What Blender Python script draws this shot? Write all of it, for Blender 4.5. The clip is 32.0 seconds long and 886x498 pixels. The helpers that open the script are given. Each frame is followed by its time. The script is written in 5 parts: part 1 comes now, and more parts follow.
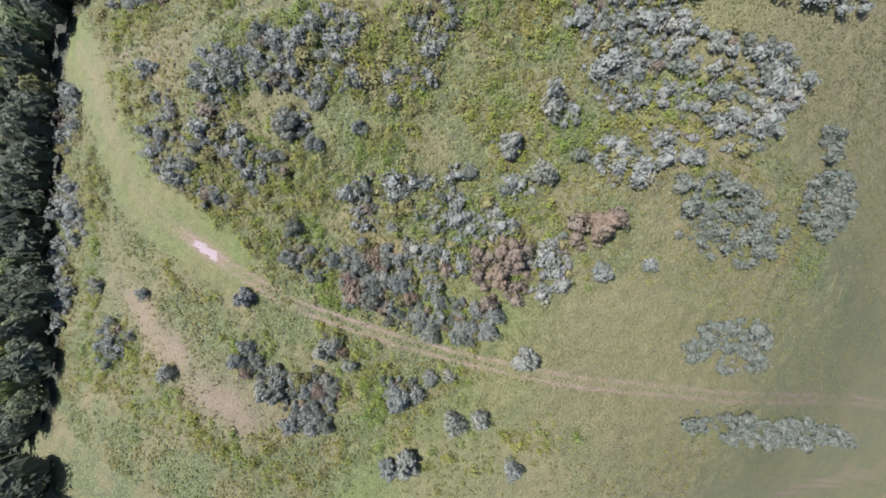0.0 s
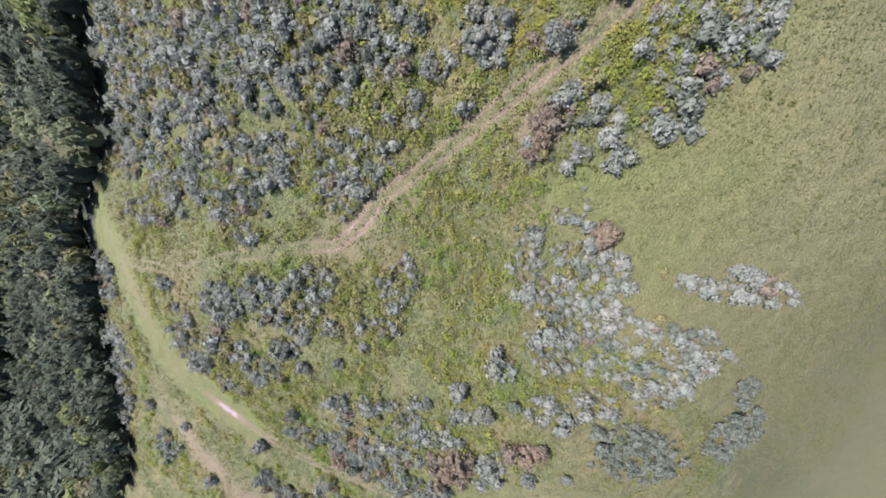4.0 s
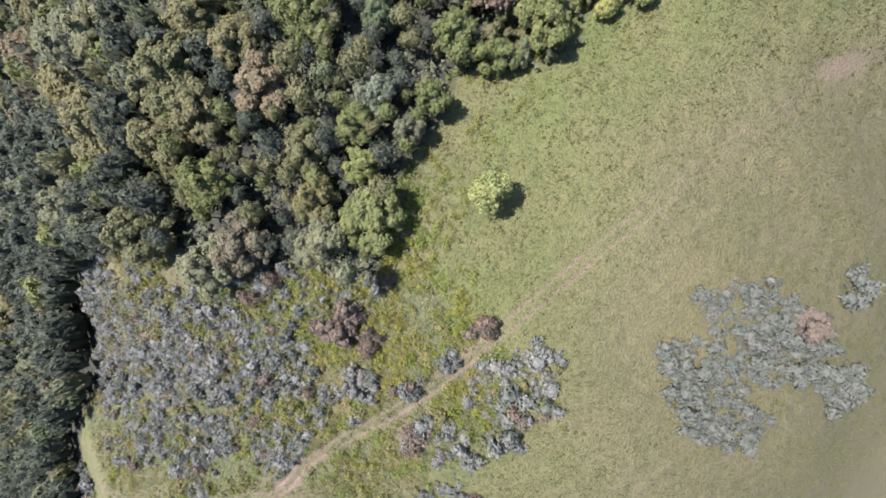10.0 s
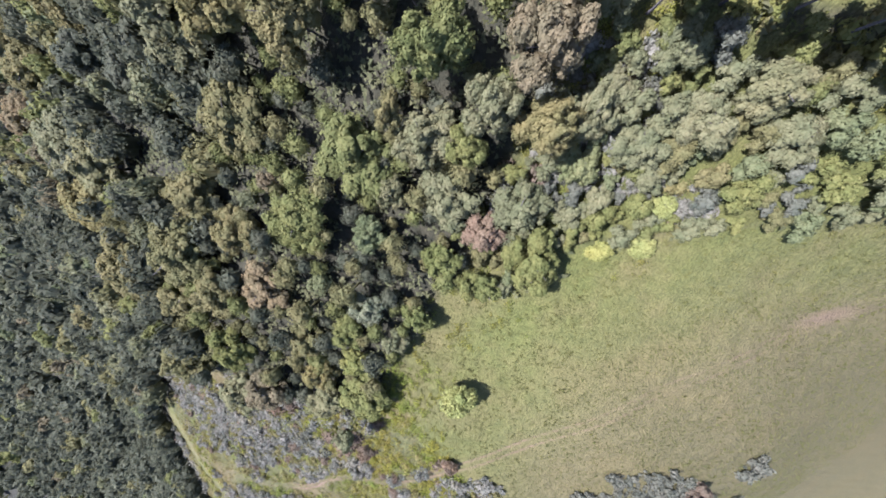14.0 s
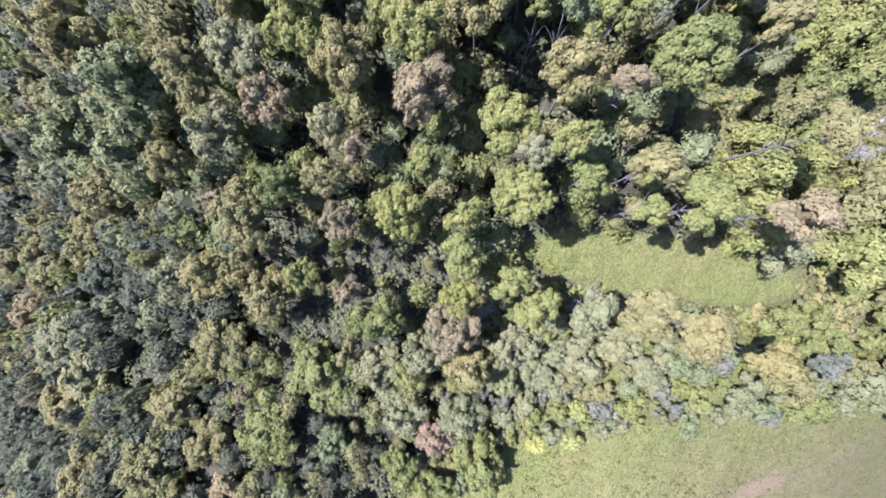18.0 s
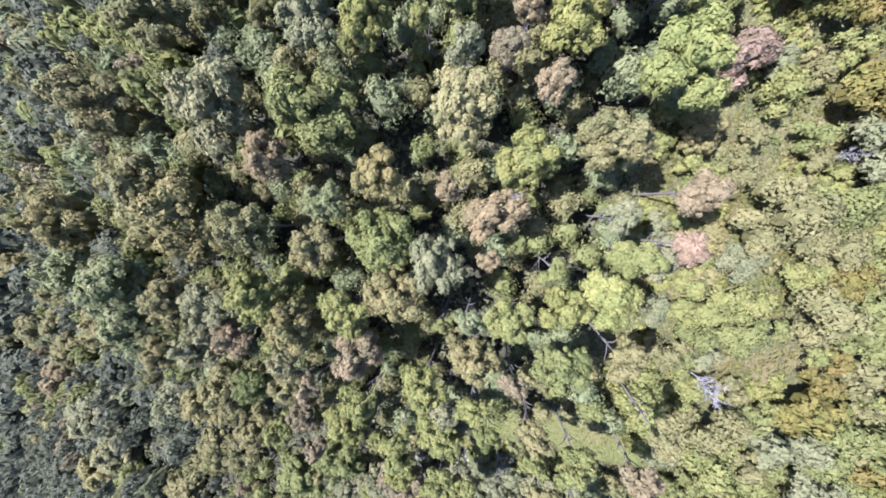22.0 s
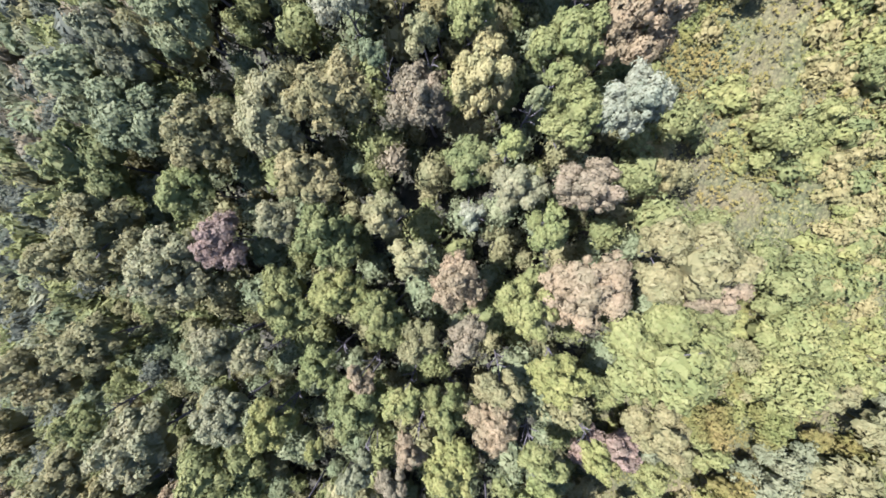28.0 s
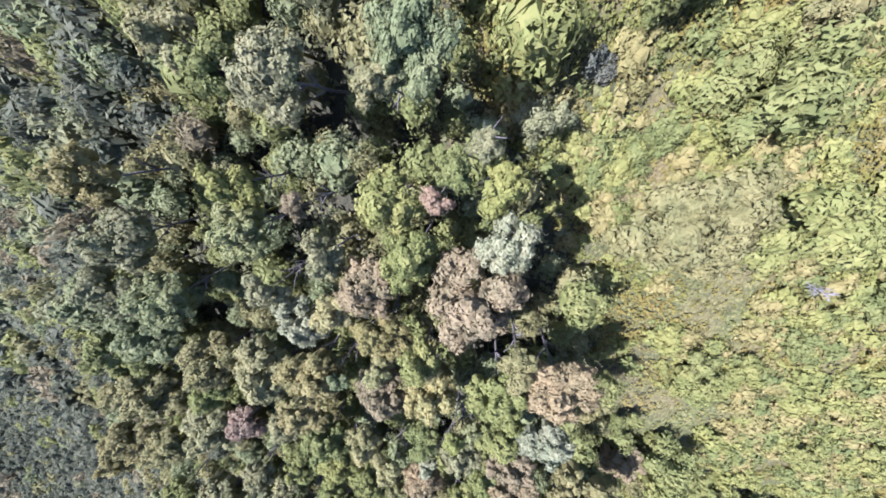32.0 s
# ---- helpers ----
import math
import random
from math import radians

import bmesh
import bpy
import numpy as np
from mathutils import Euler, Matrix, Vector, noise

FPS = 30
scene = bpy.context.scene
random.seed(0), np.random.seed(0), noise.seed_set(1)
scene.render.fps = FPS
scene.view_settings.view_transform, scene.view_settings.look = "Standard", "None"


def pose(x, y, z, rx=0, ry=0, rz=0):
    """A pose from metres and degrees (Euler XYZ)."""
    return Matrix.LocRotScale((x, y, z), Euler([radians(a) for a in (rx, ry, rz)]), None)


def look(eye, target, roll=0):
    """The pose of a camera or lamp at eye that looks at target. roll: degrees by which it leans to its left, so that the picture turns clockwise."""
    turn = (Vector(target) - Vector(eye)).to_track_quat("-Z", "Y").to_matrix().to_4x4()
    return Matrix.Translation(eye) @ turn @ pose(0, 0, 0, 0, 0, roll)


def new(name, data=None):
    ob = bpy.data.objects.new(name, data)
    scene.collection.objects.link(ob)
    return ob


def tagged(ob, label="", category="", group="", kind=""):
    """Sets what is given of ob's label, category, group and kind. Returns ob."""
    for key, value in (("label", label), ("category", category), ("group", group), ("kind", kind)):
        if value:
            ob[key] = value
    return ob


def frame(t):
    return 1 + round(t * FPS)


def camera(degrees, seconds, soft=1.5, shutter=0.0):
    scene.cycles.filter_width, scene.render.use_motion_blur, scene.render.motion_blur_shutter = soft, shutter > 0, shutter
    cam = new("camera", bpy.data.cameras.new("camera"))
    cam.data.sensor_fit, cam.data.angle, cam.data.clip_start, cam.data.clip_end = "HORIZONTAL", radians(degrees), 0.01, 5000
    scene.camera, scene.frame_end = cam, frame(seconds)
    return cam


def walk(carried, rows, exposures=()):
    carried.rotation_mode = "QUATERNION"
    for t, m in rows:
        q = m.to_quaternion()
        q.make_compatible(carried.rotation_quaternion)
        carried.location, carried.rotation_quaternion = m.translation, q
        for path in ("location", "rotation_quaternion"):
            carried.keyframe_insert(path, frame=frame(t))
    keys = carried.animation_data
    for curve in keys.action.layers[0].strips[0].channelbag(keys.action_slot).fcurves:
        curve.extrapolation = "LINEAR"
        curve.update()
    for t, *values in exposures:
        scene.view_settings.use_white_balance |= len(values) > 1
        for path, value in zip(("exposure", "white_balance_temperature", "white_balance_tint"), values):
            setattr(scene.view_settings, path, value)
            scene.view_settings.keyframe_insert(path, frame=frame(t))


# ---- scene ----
cam = camera(117.0, 32.0, soft=1.75)
ROWS = (
    (0.0, 6.93, 3.38, 32.38, 0.42, 3.13, 18.18),
    (0.5, 6.02, 8.78, 32.84, -0.19, 4.08, 18.07),
    (1.0, 5.21, 14.30, 33.43, -2.52, 4.28, 17.56),
    (1.5, 4.55, 19.91, 33.79, -4.11, 4.26, 17.28),
    (2.0, 3.98, 25.17, 34.00, -7.03, 4.23, 17.16),
    (2.5, 3.08, 30.46, 34.20, -9.25, 4.66, 17.38),
    (3.0, 1.97, 35.99, 34.32, -10.47, 4.96, 18.45),
    (3.5, 1.06, 41.13, 34.81, -11.47, 5.65, 18.86),
    (5.5, 3.94, 50.32, 37.12, 4.19, 8.57, 23.30),
    (6.0, 4.20, 53.39, 36.61, 4.47, 9.41, 21.87),
    (6.5, 4.62, 56.73, 37.11, 5.32, 8.92, 20.17),
    (7.0, 5.61, 60.38, 37.31, 2.95, 8.14, 18.63),
    (7.5, 6.49, 64.81, 37.68, 3.33, 7.21, 18.52),
    (8.0, 6.70, 69.51, 38.12, 1.79, 6.79, 16.98),
    (8.5, 6.46, 73.78, 38.57, 1.01, 7.32, 16.87),
    (9.0, 6.38, 78.12, 39.40, 0.80, 6.73, 18.13),
    (9.5, 5.67, 82.43, 39.58, 0.38, 7.94, 16.51),
    (10.0, 6.06, 86.62, 39.85, -3.19, 6.44, 15.44),
    (10.5, 5.28, 91.11, 39.93, -4.43, 6.92, 15.28),
    (11.0, 3.99, 95.57, 40.03, -6.90, 7.48, 15.13),
    (11.5, 3.49, 100.21, 39.66, -9.59, 7.56, 15.93),
    (12.0, 2.95, 106.00, 39.06, -11.47, 7.63, 15.95),
    (12.5, 2.58, 111.45, 38.30, -13.32, 7.03, 17.37),
    (13.0, 0.73, 116.05, 37.84, -16.98, 8.86, 17.92),
    (13.5, -0.91, 121.74, 36.80, -17.64, 9.51, 18.81),
    (14.0, -2.10, 126.17, 36.04, -20.31, 10.42, 19.38),
    (14.5, -2.97, 130.50, 35.62, -21.26, 11.29, 19.74),
    (16.5, -1.64, 140.21, 40.21, -12.03, 9.81, 18.07),
    (17.0, -2.09, 141.78, 39.26, -9.52, 8.09, 17.43),
    (17.5, -2.03, 143.48, 38.81, -6.21, 7.20, 16.20),
    (18.0, -1.75, 145.91, 39.22, -3.70, 7.55, 15.78),
    (18.5, -1.67, 148.80, 39.21, -3.34, 7.26, 15.72),
    (19.0, -1.68, 152.22, 39.41, -4.33, 8.44, 15.63),
    (19.5, -1.67, 155.72, 39.67, -5.11, 9.10, 15.25),
    (20.0, -1.32, 158.92, 39.91, -5.80, 8.87, 14.96),
    (20.5, -1.20, 162.36, 40.08, -6.00, 8.84, 15.01),
    (21.0, -1.27, 165.63, 40.52, -5.81, 9.25, 15.82),
    (21.5, -1.51, 169.65, 40.57, -7.65, 9.19, 15.78),
    (22.0, -1.63, 173.95, 40.47, -9.45, 8.15, 15.43),
    (22.5, -1.83, 177.61, 40.13, -11.65, 8.83, 16.50),
    (23.0, -2.41, 181.35, 39.75, -12.34, 10.45, 18.41),
    (23.5, -2.79, 185.79, 39.00, -12.85, 11.52, 18.78),
    (24.0, -2.97, 189.41, 38.57, -17.40, 11.00, 16.60),
    (24.5, -2.96, 193.24, 37.68, -21.38, 10.38, 14.51),
    (25.0, -2.48, 196.99, 36.45, -23.36, 9.68, 15.30),
    (25.5, -2.78, 200.72, 35.43, -25.38, 10.23, 14.58),
    (27.5, -3.35, 207.00, 38.07, -8.41, 6.94, 18.28),
    (28.0, -3.88, 209.29, 37.29, -6.40, 7.48, 19.42),
    (28.5, -4.48, 211.83, 36.80, -5.94, 7.03, 19.33),
    (29.0, -4.97, 215.21, 36.81, -6.52, 6.96, 18.31),
    (29.5, -5.89, 219.08, 36.44, -9.72, 6.40, 17.60),
    (30.0, -6.77, 222.90, 35.94, -10.88, 6.87, 18.20),
    (30.5, -7.78, 226.63, 35.45, -14.63, 7.96, 17.69),
    (31.0, -8.61, 230.44, 34.73, -18.35, 8.77, 17.52),
    (31.5, -9.28, 234.32, 33.82, -21.36, 8.67, 17.77),
    (32.0, -9.88, 237.93, 32.77, -24.15, 9.22, 18.46),
)
EXPOSURES = [(0.0, 2.05, 4880.0, 18.0), (6.0, 2.17, 4980.0, 22.0), (14.0, 2.30, 4980.0, 27.0), (18.0, 2.76, 4880.0, 28.0), (32.0, 2.79, 4880.0, 28.0)]
walk(cam, [(t, pose(x, y, z, a, b, c)) for t, x, y, z, a, b, c in ROWS], EXPOSURES)

# world and sun
SUN_AZ, SUN_EL = radians(176.0), radians(54.0)
world = bpy.data.worlds.new("sky")
scene.world = world
world.use_nodes = True
wn = world.node_tree
sky = wn.nodes.new("ShaderNodeTexSky")
sky.sky_type, sky.sun_disc = "NISHITA", False
sky.sun_elevation, sky.sun_rotation = SUN_EL, radians(90.0) - SUN_AZ
sky.air_density, sky.dust_density = 1.0, 1.5
wn.links.new(sky.outputs["Color"], wn.nodes["Background"].inputs["Color"])
wn.nodes["Background"].inputs["Strength"].default_value = 0.075
sun = new("sun", bpy.data.lights.new("sun", "SUN"))
sun.data.energy, sun.data.angle, sun.data.color = 5.0, radians(0.5), (1.0, 0.94, 0.84)
toward = Vector((math.cos(SUN_AZ) * math.cos(SUN_EL), math.sin(SUN_AZ) * math.cos(SUN_EL), math.sin(SUN_EL)))
sun.matrix_world = look(toward * 200, (0, 0, 0))

# ---- plan ----
MAIN_TRACK = [(-67.0, 16.6), (-59.3, 12.6), (-45.8, -0.6), (-42.9, -3.3), (-39.0, -5.4), (-33.7, -7.3), (-25.2, -9.4), (-16.5, -11.4), (-6.5, -11.8), (4.1, -11.6), (10.8, -11.1), (18.8, -10.1), (30.6, -8.5), (42.9, -6.0), (58.8, -3.4), (103.0, 0.4)]
SIDE_TRACK = [(-59.0, 12.2), (-40.9, 17.8), (-30.7, 24.7), (-21.5, 29.6), (-15.8, 32.1), (-13.2, 35.6), (-11.1, 41.2), (-6.5, 46.8), (-1.9, 53.3), (3.2, 60.0), (7.3, 65.7), (11.6, 73.3), (16.0, 80.0), (20.1, 86.5), (23.8, 92.1), (31.5, 103.2), (35.8, 107.8), (43.3, 116.2)]
GRAVEL_ROAD = [(-93.9, -83.3), (-85.5, -80.3), (-76.2, -75.7)]
LOW_TRACK = [(86.0, -25.0), (102.5, -21.4), (124.1, -14.2)]
WOOD_EDGE = [(60, -66), (66, -56), (72, -42), (77, -5), (93, -5.5), (100, -2), (107, -3.5), (110, 6), (112.5, 12), (118, 12), (124, 20), (130, 31), (137, 46)]


def rise(a, b, x):
    u = np.clip((np.asarray(x, float) - a) / (b - a), 0, 1)
    return u * u * (3 - 2 * u)


RIDGE_Y = (-60, -20, 0, 18, 32, 44, 54, 70, 92, 106, 120, 130, 142, 155, 175, 200, 216, 300)
RIDGE_Z = (-10.5, -8.5, -4.2, -1.6, -2.4, -1.8, 1.5, 4.0, 4.2, 2.4, -0.5, 1.8, 5.5, 8.0, 8.4, 8.2, 9.2, 9.0)


def ground_height(x, y):
    """The broad ridge over which the camera flies: its line along y, and the slopes to both sides."""
    x, y = np.asarray(x, float), np.asarray(y, float)
    west, east = np.maximum(-x - 20, 0), np.maximum(x - 20, 0)
    west = np.where(west < 44, 0.004 * west**2, 7.74 + 45 * (1 - np.exp(-np.maximum(west - 44, 0) * 0.352 / 45)))
    east = np.where(east < 50, 0.005 * east**2, 12.5 + 55 * (1 - np.exp(-np.maximum(east - 50, 0) * 0.5 / 55)))
    west = west - 170 * rise(260, 1100, -x)
    rolls = 0.35 * np.sin(x * 0.11 + 1) * np.cos(y * 0.09) + 0.2 * np.sin(y * 0.23 + x * 0.17)
    crest = sum(np.interp(y + d, RIDGE_Y, RIDGE_Z) for d in (-6, -3, 0, 3, 6)) / 5
    return crest - west - east + rolls * np.exp(-((np.abs(x) / 300) ** 2))


def line_distance(x, y, line):
    best = np.full(np.shape(x), 1e9)
    for (ax, ay), (bx, by) in zip(line, line[1:]):
        dx, dy = bx - ax, by - ay
        u = np.clip(((x - ax) * dx + (y - ay) * dy) / (dx * dx + dy * dy), 0, 1)
        best = np.minimum(best, np.hypot(x - ax - u * dx, y - ay - u * dy))
    return best


def lumps(x, y, size, seed):
    """Smooth value noise in 0..1."""
    u, v = np.asarray(x, float) / size, np.asarray(y, float) / size
    i, j = np.floor(u), np.floor(v)
    fu, fv = u - i, v - j
    fu, fv = fu * fu * (3 - 2 * fu), fv * fv * (3 - 2 * fv)

    def cell(a, b):
        h = np.sin(a * 127.1 + b * 311.7 + seed * 74.7) * 43758.5453
        return h - np.floor(h)

    return (cell(i, j) * (1 - fu) + cell(i + 1, j) * fu) * (1 - fv) + (cell(i, j + 1) * (1 - fu) + cell(i + 1, j + 1) * fu) * fv


def tree_cover(x, y):
    """1 where trees or tall scrub stand, 0 in the open."""
    x, y = np.asarray(x, float), np.asarray(y, float)
    edge = np.interp(y, [p[0] for p in WOOD_EDGE], [p[1] for p in WOOD_EDGE])
    edge = np.where(y < 60, np.interp(y, [-80, -40, -20, 0, 20, 60], [-56, -64, -70, -73, -75, -66]), edge)
    edge = np.where(y > 138, 70.0, edge) + 3 * (lumps(x, y, 9, 3) - 0.5) + 16 * (lumps(x, y, 16, 33) - 0.5) * (y < 78) * (x < -25)
    wood = rise(-1.5, 1.5, edge - x)
    wood = wood * (1 - rise(0, 1, 3.5 - np.hypot((x - 18.0) / 5.2, (y - 147.3 - 0.12 * (x - 18.0)) / 1.25)))
    glade = np.interp(y, [200, 210, 215, 220, 226, 230.5, 235, 239, 242, 250, 300], [75, 30, 14, 10.5, 4, 0.8, -5, -10.5, -14, -14, -12])
    return wood * np.where(y > 205, rise(-1, 1.5, glade - x), 1.0)


def scrub(x, y):
    """1 in the low scrub: the belt beyond the meadow and the slope east of the wood."""
    x, y = np.asarray(x, float), np.asarray(y, float)
    belt = rise(-4, 0, x - 2) * rise(106, 110, y) * (1 - rise(141, 144, y))
    east = rise(-3, 2, x - np.interp(y, [140, 150, 165, 185, 205, 225], [28, 24, 14, 13, 14, 14])) * rise(138, 142, y)
    return tree_cover(x, y) * np.maximum(belt, east)


def woods(x, y):
    return tree_cover(x, y) * (1 - scrub(x, y))


def meadow(x, y):
    x, y = np.asarray(x, float), np.asarray(y, float)
    side = np.interp(y, [40, 50.5, 56.5, 63.3, 68, 73, 79, 85, 150], [19, 11.2, 16.1, 21.6, 22, 12, 1, -5, -5])
    east = rise(-1, 2, x - side + 9 * (lumps(x, y, 12, 5) - 0.5)) * rise(30, 42, y + 0.35 * (x - 20))
    south = rise(-0.7, 0.7, 1.25 - np.hypot((x - 29.5) / 17, (y + 4) / 6.8)) + rise(20, 26, x - 0.6 * y) * rise(-16, -12, -y) * 0.6
    lane = 0.9 * rise(-6.5, -3.5, -line_distance(x, y, MAIN_TRACK[:7])) * rise(0, 1, lumps(x, y, 7, 12) + 0.45)
    south = np.maximum(south, lane)
    return np.clip(np.maximum(np.maximum(east * (1 - rise(140, 143, y)), south), rise(0, 1, 3.5 - np.hypot((x - 18.0) / 5.2, (y - 147.3 - 0.12 * (x - 18.0)) / 1.25))), 0, 1)


def soil(x, y):
    x, y = np.asarray(x, float), np.asarray(y, float)
    worn = 0.35 + 0.9 * lumps(x, y, 5, 8)
    a, b = line_distance(x, y, MAIN_TRACK), line_distance(x, y, SIDE_TRACK)
    d = np.minimum(np.minimum(a, b), line_distance(x, y, LOW_TRACK))
    thin = 1 - 0.45 * rise(68, 90, y)
    faint = 0.45 + 0.55 * rise(-26, -16, x + 0.4 * (20 - y) * (y < 20))
    ruts = 0.88 * np.exp(-(((d - 0.75) / (0.24 * thin)) ** 2)) + 0.13 * np.exp(-((d / 1.4) ** 2)) * thin
    gravel = 1.2 * np.exp(-((line_distance(x, y, GRAVEL_ROAD) / 1.6) ** 2))
    fade = 1 - 0.45 * rise(84, 104, y)
    strip = np.exp(-(((x + 35) / 10) ** 2 + ((y + 25.3 + 0.34 * (x + 35)) / 3.6) ** 2)) + 0.8 * np.exp(-(((x + 20) / 7.5) ** 2 + ((y + 31.5) / 3.7) ** 2))
    pit = np.exp(-(((x + 29.5) / 4.4) ** 2 + ((y + 8.3 + 0.25 * (x + 29.5)) / 1.15) ** 2)) * 1.2
    patch = 0.72 * np.exp(-(((x - 47.2) / 3.8) ** 2 + ((y - 121.2 - 0.5 * (x - 47.2)) / 1.8) ** 2))
    rutted = 0.9 * np.exp(-(((b - 0.75) / 0.3) ** 2)) * rise(0.3, 0.6, lumps(x, y, 0.9, 77)) * np.exp(-(((y - 38.5) / 3.2) ** 2))
    bend = rutted + 0.42 * np.exp(-(((x + 14) / 5.5) ** 2 + ((y - 37) / 5) ** 2)) + 0.5 * np.exp(-(((x - 5) / 3) ** 2 + ((y - 54.5) / 4) ** 2))
    return np.clip(worn * (ruts * fade * faint + strip * 1.15 + bend) + pit + patch + gravel, 0, 1)


def lush(x, y):
    """1 on the greener ground by the wood and the brush, 0 far out in the dry meadow."""
    away = np.maximum(x - np.interp(y, [40, 60, 70, 84, 100, 112, 126, 140], [4, 8, 8, 2, 4, 14, 26, 40]), 0)
    worn = 1 - 0.35 * rise(-11, -3, -line_distance(x, y, MAIN_TRACK[:9])) * (y < 60)
    return np.clip((1 - away / 26 + 0.9 * (lumps(x, y, 14, 41) - 0.5)) * worn, 0, 1)


def relief(x, y, dirt):
    """Small mounds of the low plants, flatter in the meadow and on bare earth."""
    mounds = 0.42 * (lumps(x, y, 1.5, 2) - 0.5) + 0.22 * (lumps(x, y, 0.75, 13) - 0.5)
    return mounds * (1 - dirt) * (1 - 0.5 * meadow(x, y))


# ---- materials ----
def shader(name, rough=0.8):
    m = bpy.data.materials.new(name)
    m.use_nodes = True
    b = m.node_tree.nodes["Principled BSDF"]
    b.inputs["Roughness"].default_value = rough
    return m, m.node_tree.nodes, m.node_tree.links, b


def ramp(nodes, links, source, stops):
    r = nodes.new("ShaderNodeValToRGB")
    while len(r.color_ramp.elements) < len(stops):
        r.color_ramp.elements.new(0.5)
    for e, (at, c) in zip(r.color_ramp.elements, stops):
        e.position, e.color = at, (*c, 1)
    links.new(source, r.inputs["Fac"])
    return r.outputs["Color"]


def grain(nodes, links, scale, detail=4.0, rough=0.6):
    n = nodes.new("ShaderNodeTexNoise")
    n.inputs["Scale"].default_value, n.inputs["Detail"].default_value, n.inputs["Roughness"].default_value = scale, detail, rough
    g = nodes.new("ShaderNodeNewGeometry")
    links.new(g.outputs["Position"], n.inputs["Vector"])
    return n.outputs["Fac"]


def blend(nodes, links, fac, a, b, how="MIX"):
    m = nodes.new("ShaderNodeMix")
    m.data_type, m.blend_type = "RGBA", how
    for socket, v in ((m.inputs[0], fac), (m.inputs[6], a), (m.inputs[7], b)):
        if isinstance(v, (int, float)):
            socket.default_value = v
        elif isinstance(v, tuple):
            socket.default_value = (*v, 1)
        else:
            links.new(v, socket)
    return m.outputs[2]


def leaf_material(name, dark, mid, light, rough=0.75, sheen=0.05, autumn=0.0):
    """Foliage: colour from leaf to leaf, from plant to plant, light through the leaf."""
    m, n, l, b = shader(name, rough)
    geo, info = n.new("ShaderNodeNewGeometry"), n.new("ShaderNodeObjectInfo")
    c = ramp(n, l, geo.outputs["Random Per Island"], [(0.0, tuple(0.4 * a + 0.6 * b_ for a, b_ in zip(dark, mid))), (0.5, mid), (1.0, tuple(0.5 * a + 0.5 * b_ for a, b_ in zip(light, mid)))])
    tone = ramp(n, l, info.outputs["Random"], [(0.0, (0.84, 0.89, 0.88)), (0.5, (1, 1, 1)), (1.0, (1.08, 1.05, 0.94))])
    c = blend(n, l, 1.0, c, tone, "MULTIPLY")
    patch = ramp(n, l, grain(n, l, 0.55, 2), [(0.3, (0.8, 0.85, 0.8)), (0.7, (1.15, 1.1, 1.05))])
    c = blend(n, l, 1.0, c, patch, "MULTIPLY")
    if autumn:
        turned = ramp(n, l, grain(n, l, 0.16, 3), [(0.38, (0.9, 1.04, 0.9)), (0.52, (1.1, 1.02, 0.85)), (0.68, (1.2, 0.98, 0.95))])
        c = blend(n, l, autumn, c, turned, "MULTIPLY")
    l.new(c, b.inputs["Base Color"])
    b.inputs["Specular IOR Level"].default_value = sheen
    thin = n.new("ShaderNodeBsdfTranslucent")
    l.new(c, thin.inputs["Color"])
    mix = n.new("ShaderNodeMixShader")
    mix.inputs[0].default_value = 0.46
    out = n["Material Output"]
    l.new(b.outputs[0], mix.inputs[1]), l.new(thin.outputs[0], mix.inputs[2]), l.new(mix.outputs[0], out.inputs["Surface"])
    return m


